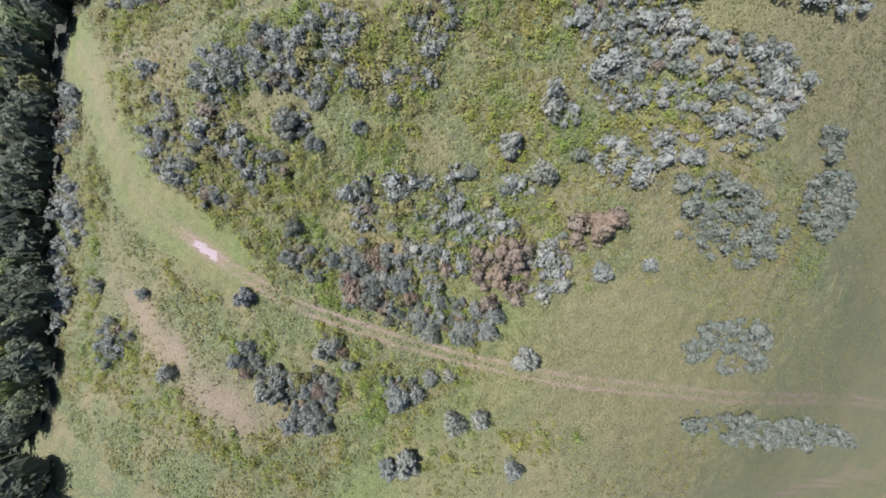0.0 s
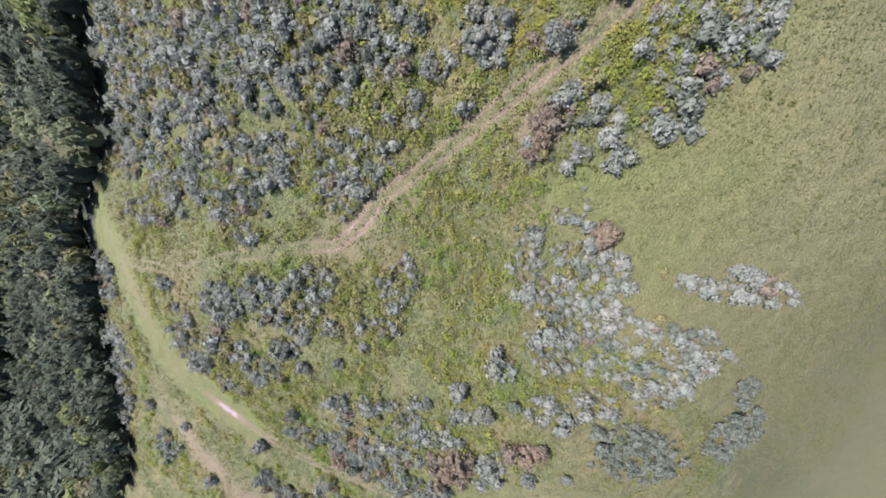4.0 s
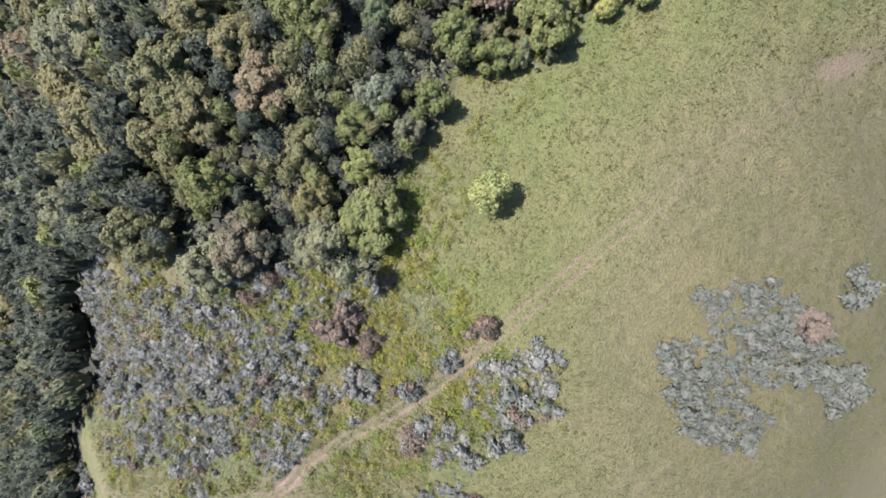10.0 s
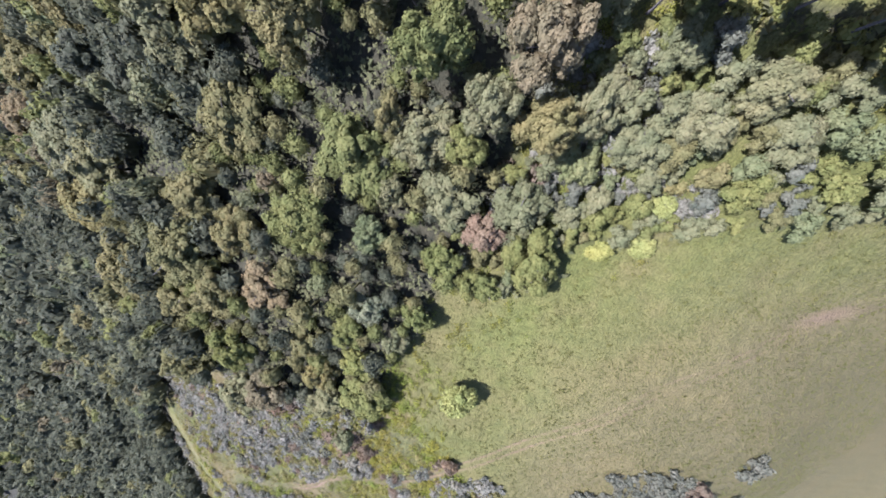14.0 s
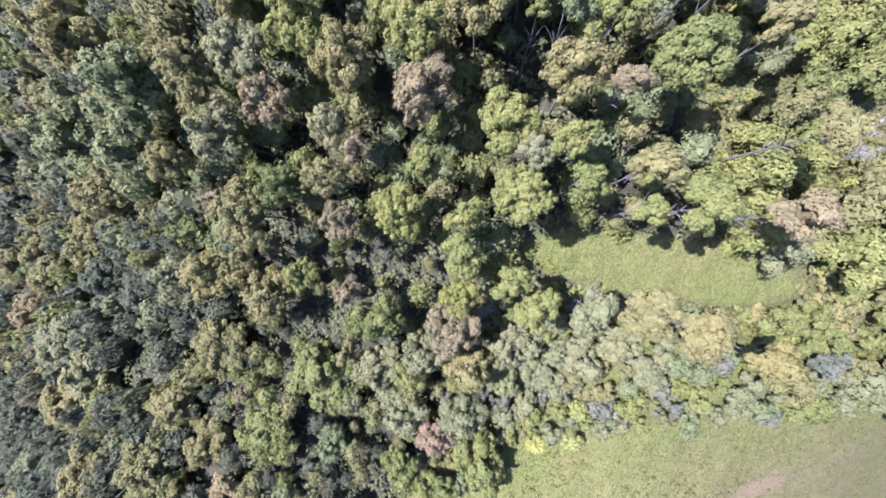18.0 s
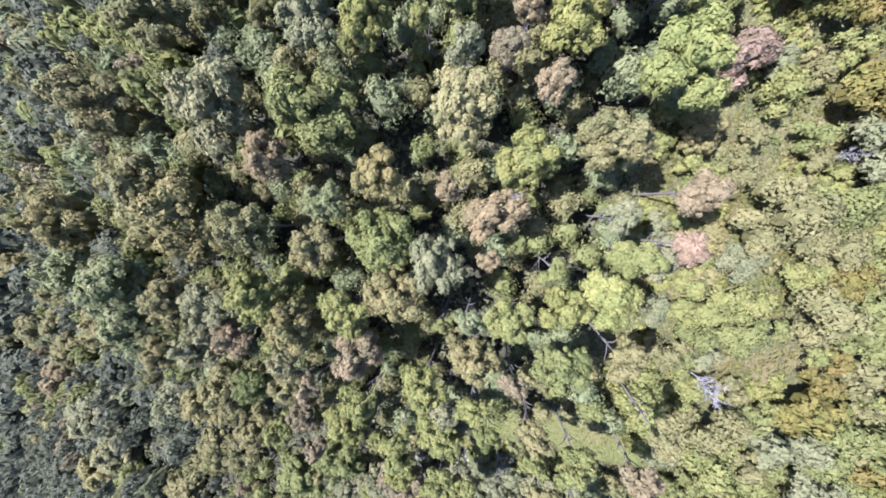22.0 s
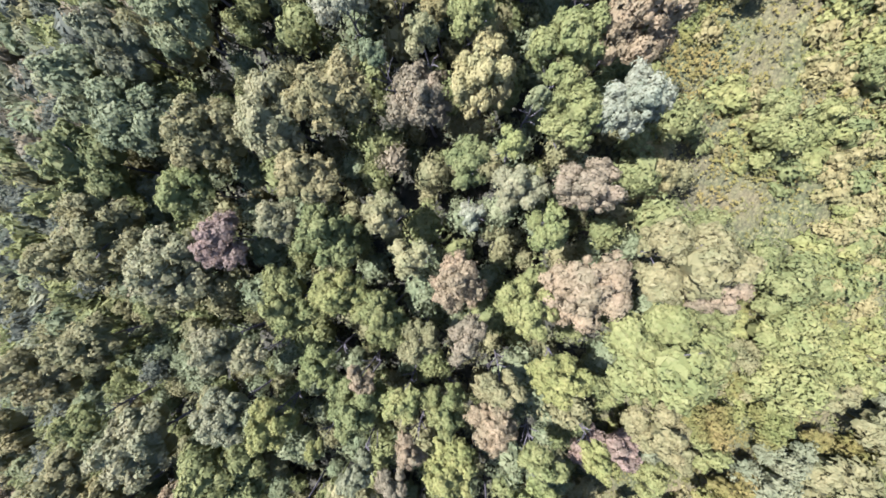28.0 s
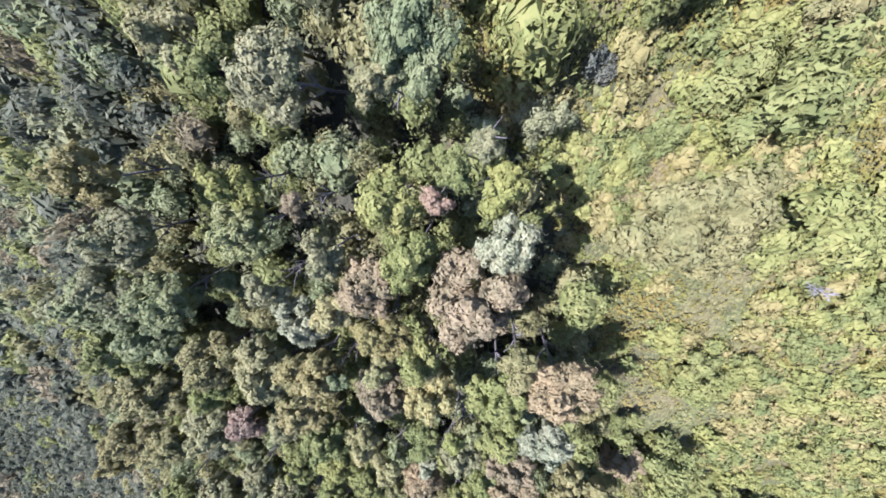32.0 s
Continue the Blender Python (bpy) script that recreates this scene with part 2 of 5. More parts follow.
LEAF = {
    # dark green, lowered further to paint in the shaded side of the western trees
    "shade_green": leaf_material("shade_dark_leaves", (0.049, 0.052, 0.030), (0.072, 0.073, 0.043), (0.109, 0.108, 0.063)),
    "lime": leaf_material("lime_leaves", (0.094, 0.098, 0.027), (0.137, 0.135, 0.040), (0.169, 0.154, 0.054)),
    "deep": leaf_material("deep_green_leaves", (0.079, 0.082, 0.025), (0.116, 0.118, 0.037), (0.155, 0.144, 0.050)),
    "olive": leaf_material("olive_leaves", (0.106, 0.091, 0.035), (0.150, 0.129, 0.049), (0.188, 0.158, 0.067)),
    "russet": leaf_material("russet_leaves", (0.117, 0.091, 0.047), (0.160, 0.124, 0.064), (0.189, 0.147, 0.079)),
    "grey": leaf_material("grey_green_leaves", (0.106, 0.100, 0.048), (0.150, 0.140, 0.064), (0.185, 0.166, 0.082)),
    "blue": leaf_material("blue_green_leaves", (0.087, 0.094, 0.040), (0.129, 0.133, 0.056), (0.169, 0.165, 0.077)),
    "gold": leaf_material("golden_leaves", (0.140, 0.121, 0.046), (0.194, 0.167, 0.065), (0.222, 0.194, 0.086)),
    "canary": leaf_material("yellow_green_leaves", (0.178, 0.180, 0.050), (0.242, 0.236, 0.070), (0.298, 0.278, 0.098)),
    "bright": leaf_material("sunlit_leaves", (0.118, 0.120, 0.035), (0.164, 0.161, 0.045), (0.202, 0.189, 0.064)),
    "silver": leaf_material("silver_shrub_leaves", (0.118, 0.110, 0.078), (0.169, 0.156, 0.112), (0.238, 0.216, 0.160), 0.65, 0.1),
    "cover": leaf_material("ground_cover_leaves", (0.071, 0.068, 0.018), (0.104, 0.095, 0.028), (0.145, 0.123, 0.044), autumn=0.9),
    "weed": leaf_material("weed_leaves", (0.086, 0.096, 0.015), (0.135, 0.137, 0.025), (0.170, 0.154, 0.040), autumn=0.9),
    "sage": leaf_material("sage_shrub_leaves", (0.081, 0.079, 0.053), (0.119, 0.112, 0.074), (0.169, 0.156, 0.110)),
    "wither": leaf_material("withered_leaves", (0.118, 0.085, 0.052), (0.165, 0.117, 0.074), (0.219, 0.158, 0.103)),
    "pale": leaf_material("pale_leaves", (0.118, 0.116, 0.061), (0.165, 0.160, 0.087), (0.212, 0.203, 0.117)),
    "turf": leaf_material("meadow_leaves", (0.064, 0.063, 0.019), (0.084, 0.081, 0.024), (0.110, 0.100, 0.035)),
    "under": leaf_material("undergrowth_leaves", (0.057, 0.061, 0.027), (0.088, 0.087, 0.039), (0.131, 0.121, 0.058)),
}


def bark_material(name, a, b_):
    m, n, l, b = shader(name, 0.9)
    f = grain(n, l, 9.0, 5)
    l.new(ramp(n, l, f, [(0.3, a), (0.7, b_)]), b.inputs["Base Color"])
    bump = n.new("ShaderNodeBump")
    bump.inputs["Strength"].default_value, bump.inputs["Distance"].default_value = 0.6, 0.03
    l.new(f, bump.inputs["Height"]), l.new(bump.outputs[0], b.inputs["Normal"])
    return m


BARK = bark_material("bark", (0.028, 0.022, 0.017), (0.088, 0.072, 0.055))
DEAD = bark_material("bleached_wood", (0.085, 0.073, 0.062), (0.155, 0.138, 0.119))


def ground_material():
    m, n, l, b = shader("ground", 0.95)
    zone = n.new("ShaderNodeVertexColor")
    zone.layer_name = "zone"
    part_of = n.new("ShaderNodeSeparateColor")
    l.new(zone.outputs["Color"], part_of.inputs[0])
    fine, mid, broad = grain(n, l, 5.0, 6, 0.7), grain(n, l, 0.8, 5, 0.65), grain(n, l, 0.12, 4)
    cells = n.new("ShaderNodeTexVoronoi")
    cells.inputs["Scale"].default_value = 3.6
    where = n.new("ShaderNodeNewGeometry")
    warp = n.new("ShaderNodeMix")
    warp.data_type, warp.inputs[0].default_value = "VECTOR", 0.06
    wobble = n.new("ShaderNodeTexNoise")
    wobble.inputs["Scale"].default_value = 2.0
    l.new(where.outputs["Position"], wobble.inputs["Vector"])
    l.new(where.outputs["Position"], warp.inputs[4]), l.new(wobble.outputs["Color"], warp.inputs[5])
    l.new(warp.outputs[1], cells.inputs["Vector"])
    tint = n.new("ShaderNodeSeparateColor")
    l.new(cells.outputs["Color"], tint.inputs[0])
    leafy = ramp(n, l, tint.outputs[0], [(0.0, (0.044, 0.048, 0.015)), (0.5, (0.076, 0.077, 0.022)), (1.0, (0.120, 0.108, 0.037))])
    # shade in the creases between the leafy mounds, painted as darker cell edges
    rim_shade = ramp(n, l, cells.outputs["Distance"], [(0.2, (1, 1, 1)), (0.7, (0.28, 0.31, 0.28))])
    leafy = blend(n, l, 0.8, leafy, rim_shade, "MULTIPLY")
    dull = ramp(n, l, mid, [(0.3, (0.036, 0.034, 0.014)), (0.5, (0.060, 0.054, 0.021)), (0.7, (0.086, 0.071, 0.028))])
    brush = blend(n, l, ramp(n, l, mid, [(0.35, (0.35, 0.35, 0.35)), (0.6, (0.9, 0.9, 0.9))]), dull, leafy)
    brush = blend(n, l, ramp(n, l, broad, [(0.45, (0, 0, 0)), (0.68, (0.75, 0.75, 0.75))]), brush, (0.090, 0.066, 0.027))
    green = ramp(n, l, mid, [(0.25, (0.056, 0.061, 0.015)), (0.55, (0.078, 0.078, 0.019)), (0.8, (0.098, 0.090, 0.026))])
    dry = ramp(n, l, mid, [(0.25, (0.072, 0.061, 0.023)), (0.55, (0.090, 0.074, 0.028)), (0.8, (0.107, 0.086, 0.034))])
    grass = blend(n, l, zone.outputs["Alpha"], dry, green)
    grass = blend(n, l, ramp(n, l, broad, [(0.45, (0, 0, 0)), (0.7, (0.6, 0.6, 0.6))]), grass, (0.098, 0.076, 0.028))
    # the same painted crease shade, weaker, on the grass
    grass = blend(n, l, 0.32, grass, rim_shade, "MULTIPLY")
    earth = ramp(n, l, fine, [(0.25, (0.080, 0.051, 0.028)), (0.55, (0.114, 0.076, 0.043)), (0.8, (0.160, 0.115, 0.074))])
    earth = blend(n, l, ramp(n, l, part_of.outputs[1], [(0.94, (0, 0, 0)), (1.0, (0.75, 0.75, 0.75))]), earth, (0.175, 0.130, 0.104))
    # leaf litter, its colour near black to include the shade below the crowns
    shaded_litter = ramp(n, l, mid, [(0.3, (0.017, 0.017, 0.009)), (0.7, (0.039, 0.034, 0.018))])
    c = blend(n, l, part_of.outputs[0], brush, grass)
    c = blend(n, l, part_of.outputs[2], c, shaded_litter)
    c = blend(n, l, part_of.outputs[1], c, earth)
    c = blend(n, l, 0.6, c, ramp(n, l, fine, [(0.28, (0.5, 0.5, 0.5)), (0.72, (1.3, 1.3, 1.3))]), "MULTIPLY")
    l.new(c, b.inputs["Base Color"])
    b.inputs["Specular IOR Level"].default_value = 0.1
    bump = n.new("ShaderNodeBump")
    bump.inputs["Strength"].default_value, bump.inputs["Distance"].default_value = 0.8, 0.12
    domes = n.new("ShaderNodeBump")
    domes.inputs["Strength"].default_value, domes.inputs["Distance"].default_value = 0.7, 0.12
    domes.invert = True
    l.new(cells.outputs["Distance"], domes.inputs["Height"])
    l.new(fine, bump.inputs["Height"]), l.new(domes.outputs[0], bump.inputs["Normal"]), l.new(bump.outputs[0], b.inputs["Normal"])
    return m


# ---- ground: one sheet to the horizon ----
def fast_mesh(name, verts, faces, material):
    me = bpy.data.meshes.new(name)
    corners = np.shape(faces)[1]
    verts, faces = np.ascontiguousarray(verts, np.float32), np.ascontiguousarray(faces, np.int32)
    me.vertices.add(len(verts)), me.loops.add(faces.size), me.polygons.add(len(faces))
    me.vertices.foreach_set("co", verts.ravel())
    me.loops.foreach_set("vertex_index", faces.ravel())
    me.polygons.foreach_set("loop_start", np.arange(0, faces.size, corners, dtype=np.int32))
    me.update(calc_edges=True)
    for one in material if isinstance(material, (list, tuple)) else [material]:
        me.materials.append(one)
    return me


def build_ground():
    def steps(lo, hi, fine, far):
        mid = np.arange(lo, hi + 0.01, fine)
        out = fine * 1.25 ** np.arange(1, 40)
        out = np.cumsum(out)
        out = out[out < far]
        return np.r_[lo - out[::-1], mid, hi + out]

    xs, ys = steps(-70, 60, 0.5, 2500), steps(-50, 160, 0.5, 2500)
    gx, gy = np.meshgrid(xs, ys)
    gz = ground_height(gx, gy)
    dirt = soil(gx, gy)
    gz = gz - 0.12 * dirt + relief(gx, gy, dirt)
    w, h = len(xs), len(ys)
    i = np.arange(w * h).reshape(h, w)
    faces = np.stack([i[:-1, :-1], i[:-1, 1:], i[1:, 1:], i[1:, :-1]], -1).reshape(-1, 4)
    me = fast_mesh("ground", np.stack([gx, gy, gz], -1).reshape(-1, 3), faces, ground_material())
    zone = me.color_attributes.new("zone", "FLOAT_COLOR", "POINT")
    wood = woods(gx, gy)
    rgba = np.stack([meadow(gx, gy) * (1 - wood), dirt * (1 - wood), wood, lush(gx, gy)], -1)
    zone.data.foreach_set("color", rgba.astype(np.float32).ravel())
    me.polygons.foreach_set("use_smooth", np.ones(len(faces), bool))
    tagged(new("ground", me), "grassy ridge with worn earth tracks and brush", "ground", kind="structure")


build_ground()


# ---- plants ----
def leaves(centres, normals, size, r, tilt=0.55, long=1.5):
    """Small pointed leaf sprays, one island each: corner points and faces."""
    k = len(centres)
    nrm = normals + r.normal(0, tilt, (k, 3))
    nrm /= np.linalg.norm(nrm, axis=1)[:, None] + 1e-9
    side = np.cross(nrm, r.normal(0, 1, (k, 3)))
    side /= np.linalg.norm(side, axis=1)[:, None] + 1e-9
    ahead = np.cross(nrm, side)
    s = (size * r.uniform(0.65, 1.35, k))[:, None]
    v = np.stack([centres - ahead * s * long * 0.62 - 0.12 * s * nrm, centres + ahead * s * long * 0.5 + side * s * 0.62, centres + ahead * s * long * 0.4 - side * s * 0.62], 1)
    f = np.arange(k * 3).reshape(k, 3)
    return v.reshape(-1, 3), f


def ball_points(k, r):
    p = r.normal(0, 1, (k, 3))
    return p / np.linalg.norm(p, axis=1)[:, None]


def crown_points(r, lobes, per, flat=0.8, spread=0.34):
    """Places and normals of leaves on many uneven lobes that make up one crown of radius 1."""
    spots = []
    while len(spots) < lobes:
        p = ball_points(1, r)[0]
        if p[2] < -0.35:
            continue
        reach = r.uniform(0.5, 0.84) if len(spots) % 4 else r.uniform(0.2, 0.5)
        spots.append((p * reach, r.uniform(0.7, 1.25) * spread))
    cs, ns = [], []
    for at, rad in spots:
        d = ball_points(per, r)
        d[:, 2] = np.abs(d[:, 2]) * 0.95 - 0.22
        c = at + d * rad * r.uniform(0.75, 1.08, (per, 1))
        cs.append(c), ns.append(d + 0.5 * at)
    c, n_ = np.concatenate(cs), np.concatenate(ns)
    n_ = n_ / (np.linalg.norm(n_, axis=1)[:, None] + 1e-9)
    return c * (1, 1, flat), n_


def dome(r, rings=4, segs=9, low=-0.7, rough=0.1):
    """The closed inner body of a leafy crown of radius 1: broad sprays that overlap, open below."""
    vs, fs = [(0, 0, 1.0)], []
    for i in range(rings):
        a = math.pi * 0.5 * (i + 1) / rings
        for k in range(segs):
            th = 2 * math.pi * (k + 0.5 * (i % 2)) / segs + r.uniform(-0.12, 0.12)
            out = 1 + r.uniform(-rough, rough)
            vs.append((math.sin(a) * math.cos(th) * out, math.sin(a) * math.sin(th) * out, math.cos(a) * out))
    vs += [(x * 0.88, y * 0.88, low) for x, y, _ in vs[-segs:]]
    fs += [(0, 1 + k, 1 + (k + 1) % segs) for k in range(segs)]
    for i in range(rings):
        o = 1 + i * segs
        for k in range(segs):
            a, b, c, d = o + k, o + (k + 1) % segs, o + segs + (k + 1) % segs, o + segs + k
            fs += [(a, d, c), (a, c, b)]
    sprays = np.array(vs)[np.array(fs)]
    middle = sprays.mean(1, keepdims=True)
    sprays = middle + (sprays - middle) * 1.3 + r.normal(0, 0.06, sprays.shape)
    return sprays.reshape(-1, 3), np.arange(len(fs) * 3).reshape(-1, 3)


def tube(path, radii, sides=6):
    vs, fs = [], []
    path = np.asarray(path, float)
    for i, (p, rad) in enumerate(zip(path, radii)):
        way = path[min(i + 1, len(path) - 1)] - path[max(i - 1, 0)]
        way = way / (np.linalg.norm(way) + 1e-9)
        a = np.cross(way, (0.31, 0.9, 0.2))
        a /= np.linalg.norm(a) + 1e-9
        b = np.cross(way, a)
        for k in range(sides):
            th = 2 * math.pi * k / sides
            vs.append(p + rad * (a * math.cos(th) + b * math.sin(th)))
        if i:
            o = (i - 1) * sides
            fs += [(o + k, o + (k + 1) % sides, o + sides + (k + 1) % sides, o + sides + k) for k in range(sides)]
    return vs, fs


def join_tubes(tubes):
    vs, fs = [], []
    for v, f in tubes:
        o = len(vs)
        vs += v
        fs += [tuple(i + o for i in q) for q in f]
    return np.array(vs), np.array(fs)


def trunk_mesh(name, seed, material=None, limbs=7, fine=0):
    """A tapered, bent trunk with limbs, 1 high, its limbs reaching 0.2 wide."""
    r = np.random.default_rng(seed)
    bend = r.normal(0, 0.012, (6, 2)).cumsum(0)
    stem = [(bend[i][0], bend[i][1], z) for i, z in enumerate((-0.06, 0.1, 0.3, 0.52, 0.74, 0.95))]
    tubes = [tube(stem, (0.03, 0.022, 0.018, 0.014, 0.009, 0.004), 7)]
    for k in range(limbs):
        z = r.uniform(0.35, 0.8)
        th = k * 2.4 + r.uniform(-0.4, 0.4)
        reach = 0.22 * r.uniform(0.7, 1.15)
        a = np.array((np.interp(z, [p[2] for p in stem], [p[0] for p in stem]), np.interp(z, [p[2] for p in stem], [p[1] for p in stem]), z))
        out = np.array((math.cos(th), math.sin(th), 0.0))
        mid = a + out * reach * 0.55 + (0, 0, reach * 0.45)
        tip = a + out * reach + (0, 0, reach * r.uniform(0.5, 0.9))
        tubes.append(tube([a, mid, tip], (0.009, 0.006, 0.002), 5))
        for _ in range(fine):
            side = mid + r.normal(0, 0.05, 3) + out * reach * 0.35 + (0, 0, 0.05)
            tubes.append(tube([mid, (mid + side) / 2 + r.normal(0, 0.01, 3), side], (0.005, 0.003, 0.001), 4))
    v, f = join_tubes(tubes)
    return fast_mesh(name, v, f, material or BARK)


def headed_points(r, heads, lobes, per, spread):
    """Leaves on lobes on several uneven heads of different heights, as old crowns grow, and the heads."""
    cs, ns, tops = [], [], []
    for k in range(heads):
        if k:
            th, far = k * 2.4 + r.uniform(-0.5, 0.5), r.uniform(0.4, 0.68)
            at = np.array((math.cos(th) * far, math.sin(th) * far, r.uniform(-0.3, 0.22)))
            rad = r.uniform(0.3, 0.46)
        else:
            at, rad = np.array((r.uniform(-0.12, 0.12), r.uniform(-0.12, 0.12), 0.3)), 0.5
        tops.append((at, rad))
        for m in range(lobes):
            p = ball_points(1, r)[0]
            p[2] = abs(p[2]) * 1.1 - 0.3
            spot = at + p * rad * r.uniform(0.62, 1.0) * (1, 1, 1.1)
            size = spread * r.uniform(0.65, 1.3)
            d = ball_points(per, r)
            d[:, 2] = np.abs(d[:, 2]) * 0.95 - 0.2
            cs.append(spot + d * size * r.uniform(0.55, 1.12, (per, 1)))
            ns.append(d + 0.5 * p + (0, 0, 0.25))
    c, n_ = np.concatenate(cs), np.concatenate(ns)
    return c, n_ / (np.linalg.norm(n_, axis=1)[:, None] + 1e-9), tops


def crown_form(r, heads, lobes, per, size, spread, rings=4, segs=9):
    """Fine leaves on the lobes, over the bodies of the heads, which close the crown."""
    c, n_, tops = headed_points(r, heads, lobes, per, spread)
    v, f = leaves(c, n_, size, r, 0.24)
    vs, fs, o = [v], [f], len(v)
    for at, rad in tops:
        v, f = dome(r, rings, segs, -0.9)
        vs.append(v * (rad * 0.6, rad * 0.6, rad * 0.6) + at - (0, 0, 0.05)), fs.append(f + o)
        o += len(v)
    return np.concatenate(vs), np.concatenate(fs)


def crown_mesh(name, seed, *form):
    return fast_mesh(name, *crown_form(np.random.default_rng(seed), *form), LEAF["deep"])


CROWNS = [crown_mesh("crown", 20 + k, 5 + k % 3, 13, 62 - 6 * (k % 3), 0.068, 0.18) for k in range(7)]
BIG_CROWNS = [crown_mesh("crown", 40 + k, 9 + k % 2, 15, 60, 0.05, 0.14) for k in range(4)]


def round_crown(seed):
    r = np.random.default_rng(seed)
    c, n_ = crown_points(r, 120, 62, 0.9, 0.22)
    return fast_mesh("crown", *leaves(c, n_, 0.06, r, 0.5), LEAF["canary"])


ROUND_CROWN = round_crown(46)
TRUNKS = [trunk_mesh("trunk", 60 + k) for k in range(4)]

TREE_LABEL = {
    "lime": "bright yellow-green broadleaf tree in full leaf",
    "deep": "deep green broadleaf tree with a dense crown",
    "olive": "olive green broadleaf tree turning dull at summer's end",
    "russet": "broadleaf tree with pinkish brown autumn leaves",
    "grey": "grey-green broadleaf tree with pale leaves",
    "blue": "cool bluish green broadleaf tree in the wood",
    "shade_green": "dark green tree of the dense wood, shade put into its leaf colour",
    "pale": "tree with whitish pale leaves in the wood",
    "gold": "broadleaf tree with golden yellow autumn leaves",
    "bright": "bright yellow-green tree in full sunlight",
    "wither": "tree with withered greyish brown leaves",
    "canary": "round young tree with bright yellow-green leaves in the meadow",
}
PLANTED = []
HOLLOWS = []


def hollow(x, y, a, b):
    """A gap in the canopy, where nothing tall grows."""
    HOLLOWS.append((x, y, a, b))


def in_hollow(x, y):
    return any(((x - h[0]) / h[2]) ** 2 + ((y - h[1]) / h[3]) ** 2 < 1 for h in HOLLOWS)


hollow(-23.6, 120.6, 4.3, 2.1)
hollow(-2.3, 129.8, 4.8, 1.1)
hollow(-47.4, 97.3, 3.6, 2.2)
hollow(-20.2, 99.1, 2.4, 1.6)
hollow(-19.6, 127.3, 3.2, 5.0)
hollow(-1.7, 138.8, 4.5, 1.6)
hollow(-6.9, 135.0, 2.9, 1.4)
hollow(-56.8, 103.7, 4.0, 3.0)
hollow(-10.8, 138.4, 5.0, 2.2)
hollow(-51.7, 107.9, 7.7, 3.3)
hollow(-17.9, 130.1, 3.1, 2.3)
hollow(0.3, 147.8, 2.9, 1.5)
hollow(-23.9, 124.8, 3.4, 1.7)
hollow(-27.0, 145.0, 1.2, 1.7)
hollow(-2.9, 162.0, 1.9, 3.2)
hollow(-43.6, 115.1, 4.9, 2.4)
hollow(-14.9, 134.6, 2.7, 2.7)
hollow(4.1, 149.5, 2.5, 1.3)
hollow(-68.6, 96.7, 8.0, 1.7)
hollow(-20.7, 150.5, 1.7, 1.7)
hollow(-11.2, 179.4, 2.5, 3.0)
hollow(-0.1, 164.5, 2.6, 4.2)
hollow(-33.1, 157.2, 3.9, 1.9)
hollow(9.5, 173.5, 2.3, 1.2)
hollow(7.5, 182.9, 1.3, 1.1)
hollow(-2.6, 155.8, 2.8, 1.7)
hollow(2.5, 152.1, 2.3, 0.6)
hollow(-42.4, 175.1, 3.7, 3.7)
hollow(-11.6, 178.7, 4.9, 1.5)
hollow(-0.2, 162.8, 3.0, 2.3)
hollow(7.2, 185.1, 1.7, 1.4)
hollow(-12.4, 175.5, 2.9, 1.1)
hollow(-66.5, 108.7, 8.0, 1.9)
hollow(-12.3, 217.3, 0.6, 1.6)
hollow(-5.0, 212.7, 0.6, 1.7)
hollow(2.4, 207.5, 0.9, 1.1)
hollow(-12.6, 203.4, 1.0, 2.0)
hollow(-50.8, 165.4, 5.3, 1.5)
hollow(-14.3, 192.8, 1.6, 1.1)
hollow(-23.7, 222.3, 4.1, 1.6)
hollow(-22.1, 225.0, 1.2, 2.4)
hollow(-16.0, 218.4, 1.0, 1.0)
hollow(-28.4, 201.4, 2.1, 1.6)
hollow(-5.7, 213.3, 1.1, 2.2)
hollow(-3.0, 210.7, 0.7, 1.8)
hollow(-20.4, 234.3, 3.1, 1.7)
hollow(-23.0, 225.7, 2.5, 1.5)
hollow(-30.0, 217.1, 5.5, 1.3)
hollow(-34.1, 217.5, 3.0, 1.0)
hollow(-17.4, 229.3, 1.5, 1.2)
hollow(-6.4, 220.3, 0.9, 1.4)


DEAD_TREE = trunk_mesh("branches", 71, DEAD, 18, 9)


def dead_tree(x, y, h):
    z = float(ground_height(x, y))
    ob = tagged(new("dead_tree", DEAD_TREE), "bare bleached dead tree with thin pale branches", "dead tree")
    ob.location, ob.scale, ob.rotation_euler = (x, y, z), (h * 0.7, h * 0.7, h * 0.9), (0, 0.12, x)


def fallen_log(x, y, length, turn):
    v, f = join_tubes([tube([(-0.5, 0, 0), (0, 0.02, 0.01), (0.5, 0, 0)], (0.022, 0.018, 0.01), 7), tube([(0.1, 0, 0), (0.22, 0.09, 0.03)], (0.009, 0.004), 5)])
    ob = tagged(new("fallen_log", fast_mesh("fallen_log", v, f, DEAD)), "pale bleached log fallen in the glade brush", "log")
    ob.scale, ob.rotation_euler = (length,) * 3, (0, 0, radians(turn))
    ob.location = (x, y, float(ground_height(x, y)) + 0.35)


def dress(ob, material):
    ob.material_slots[0].link = "OBJECT"
    ob.material_slots[0].material = material


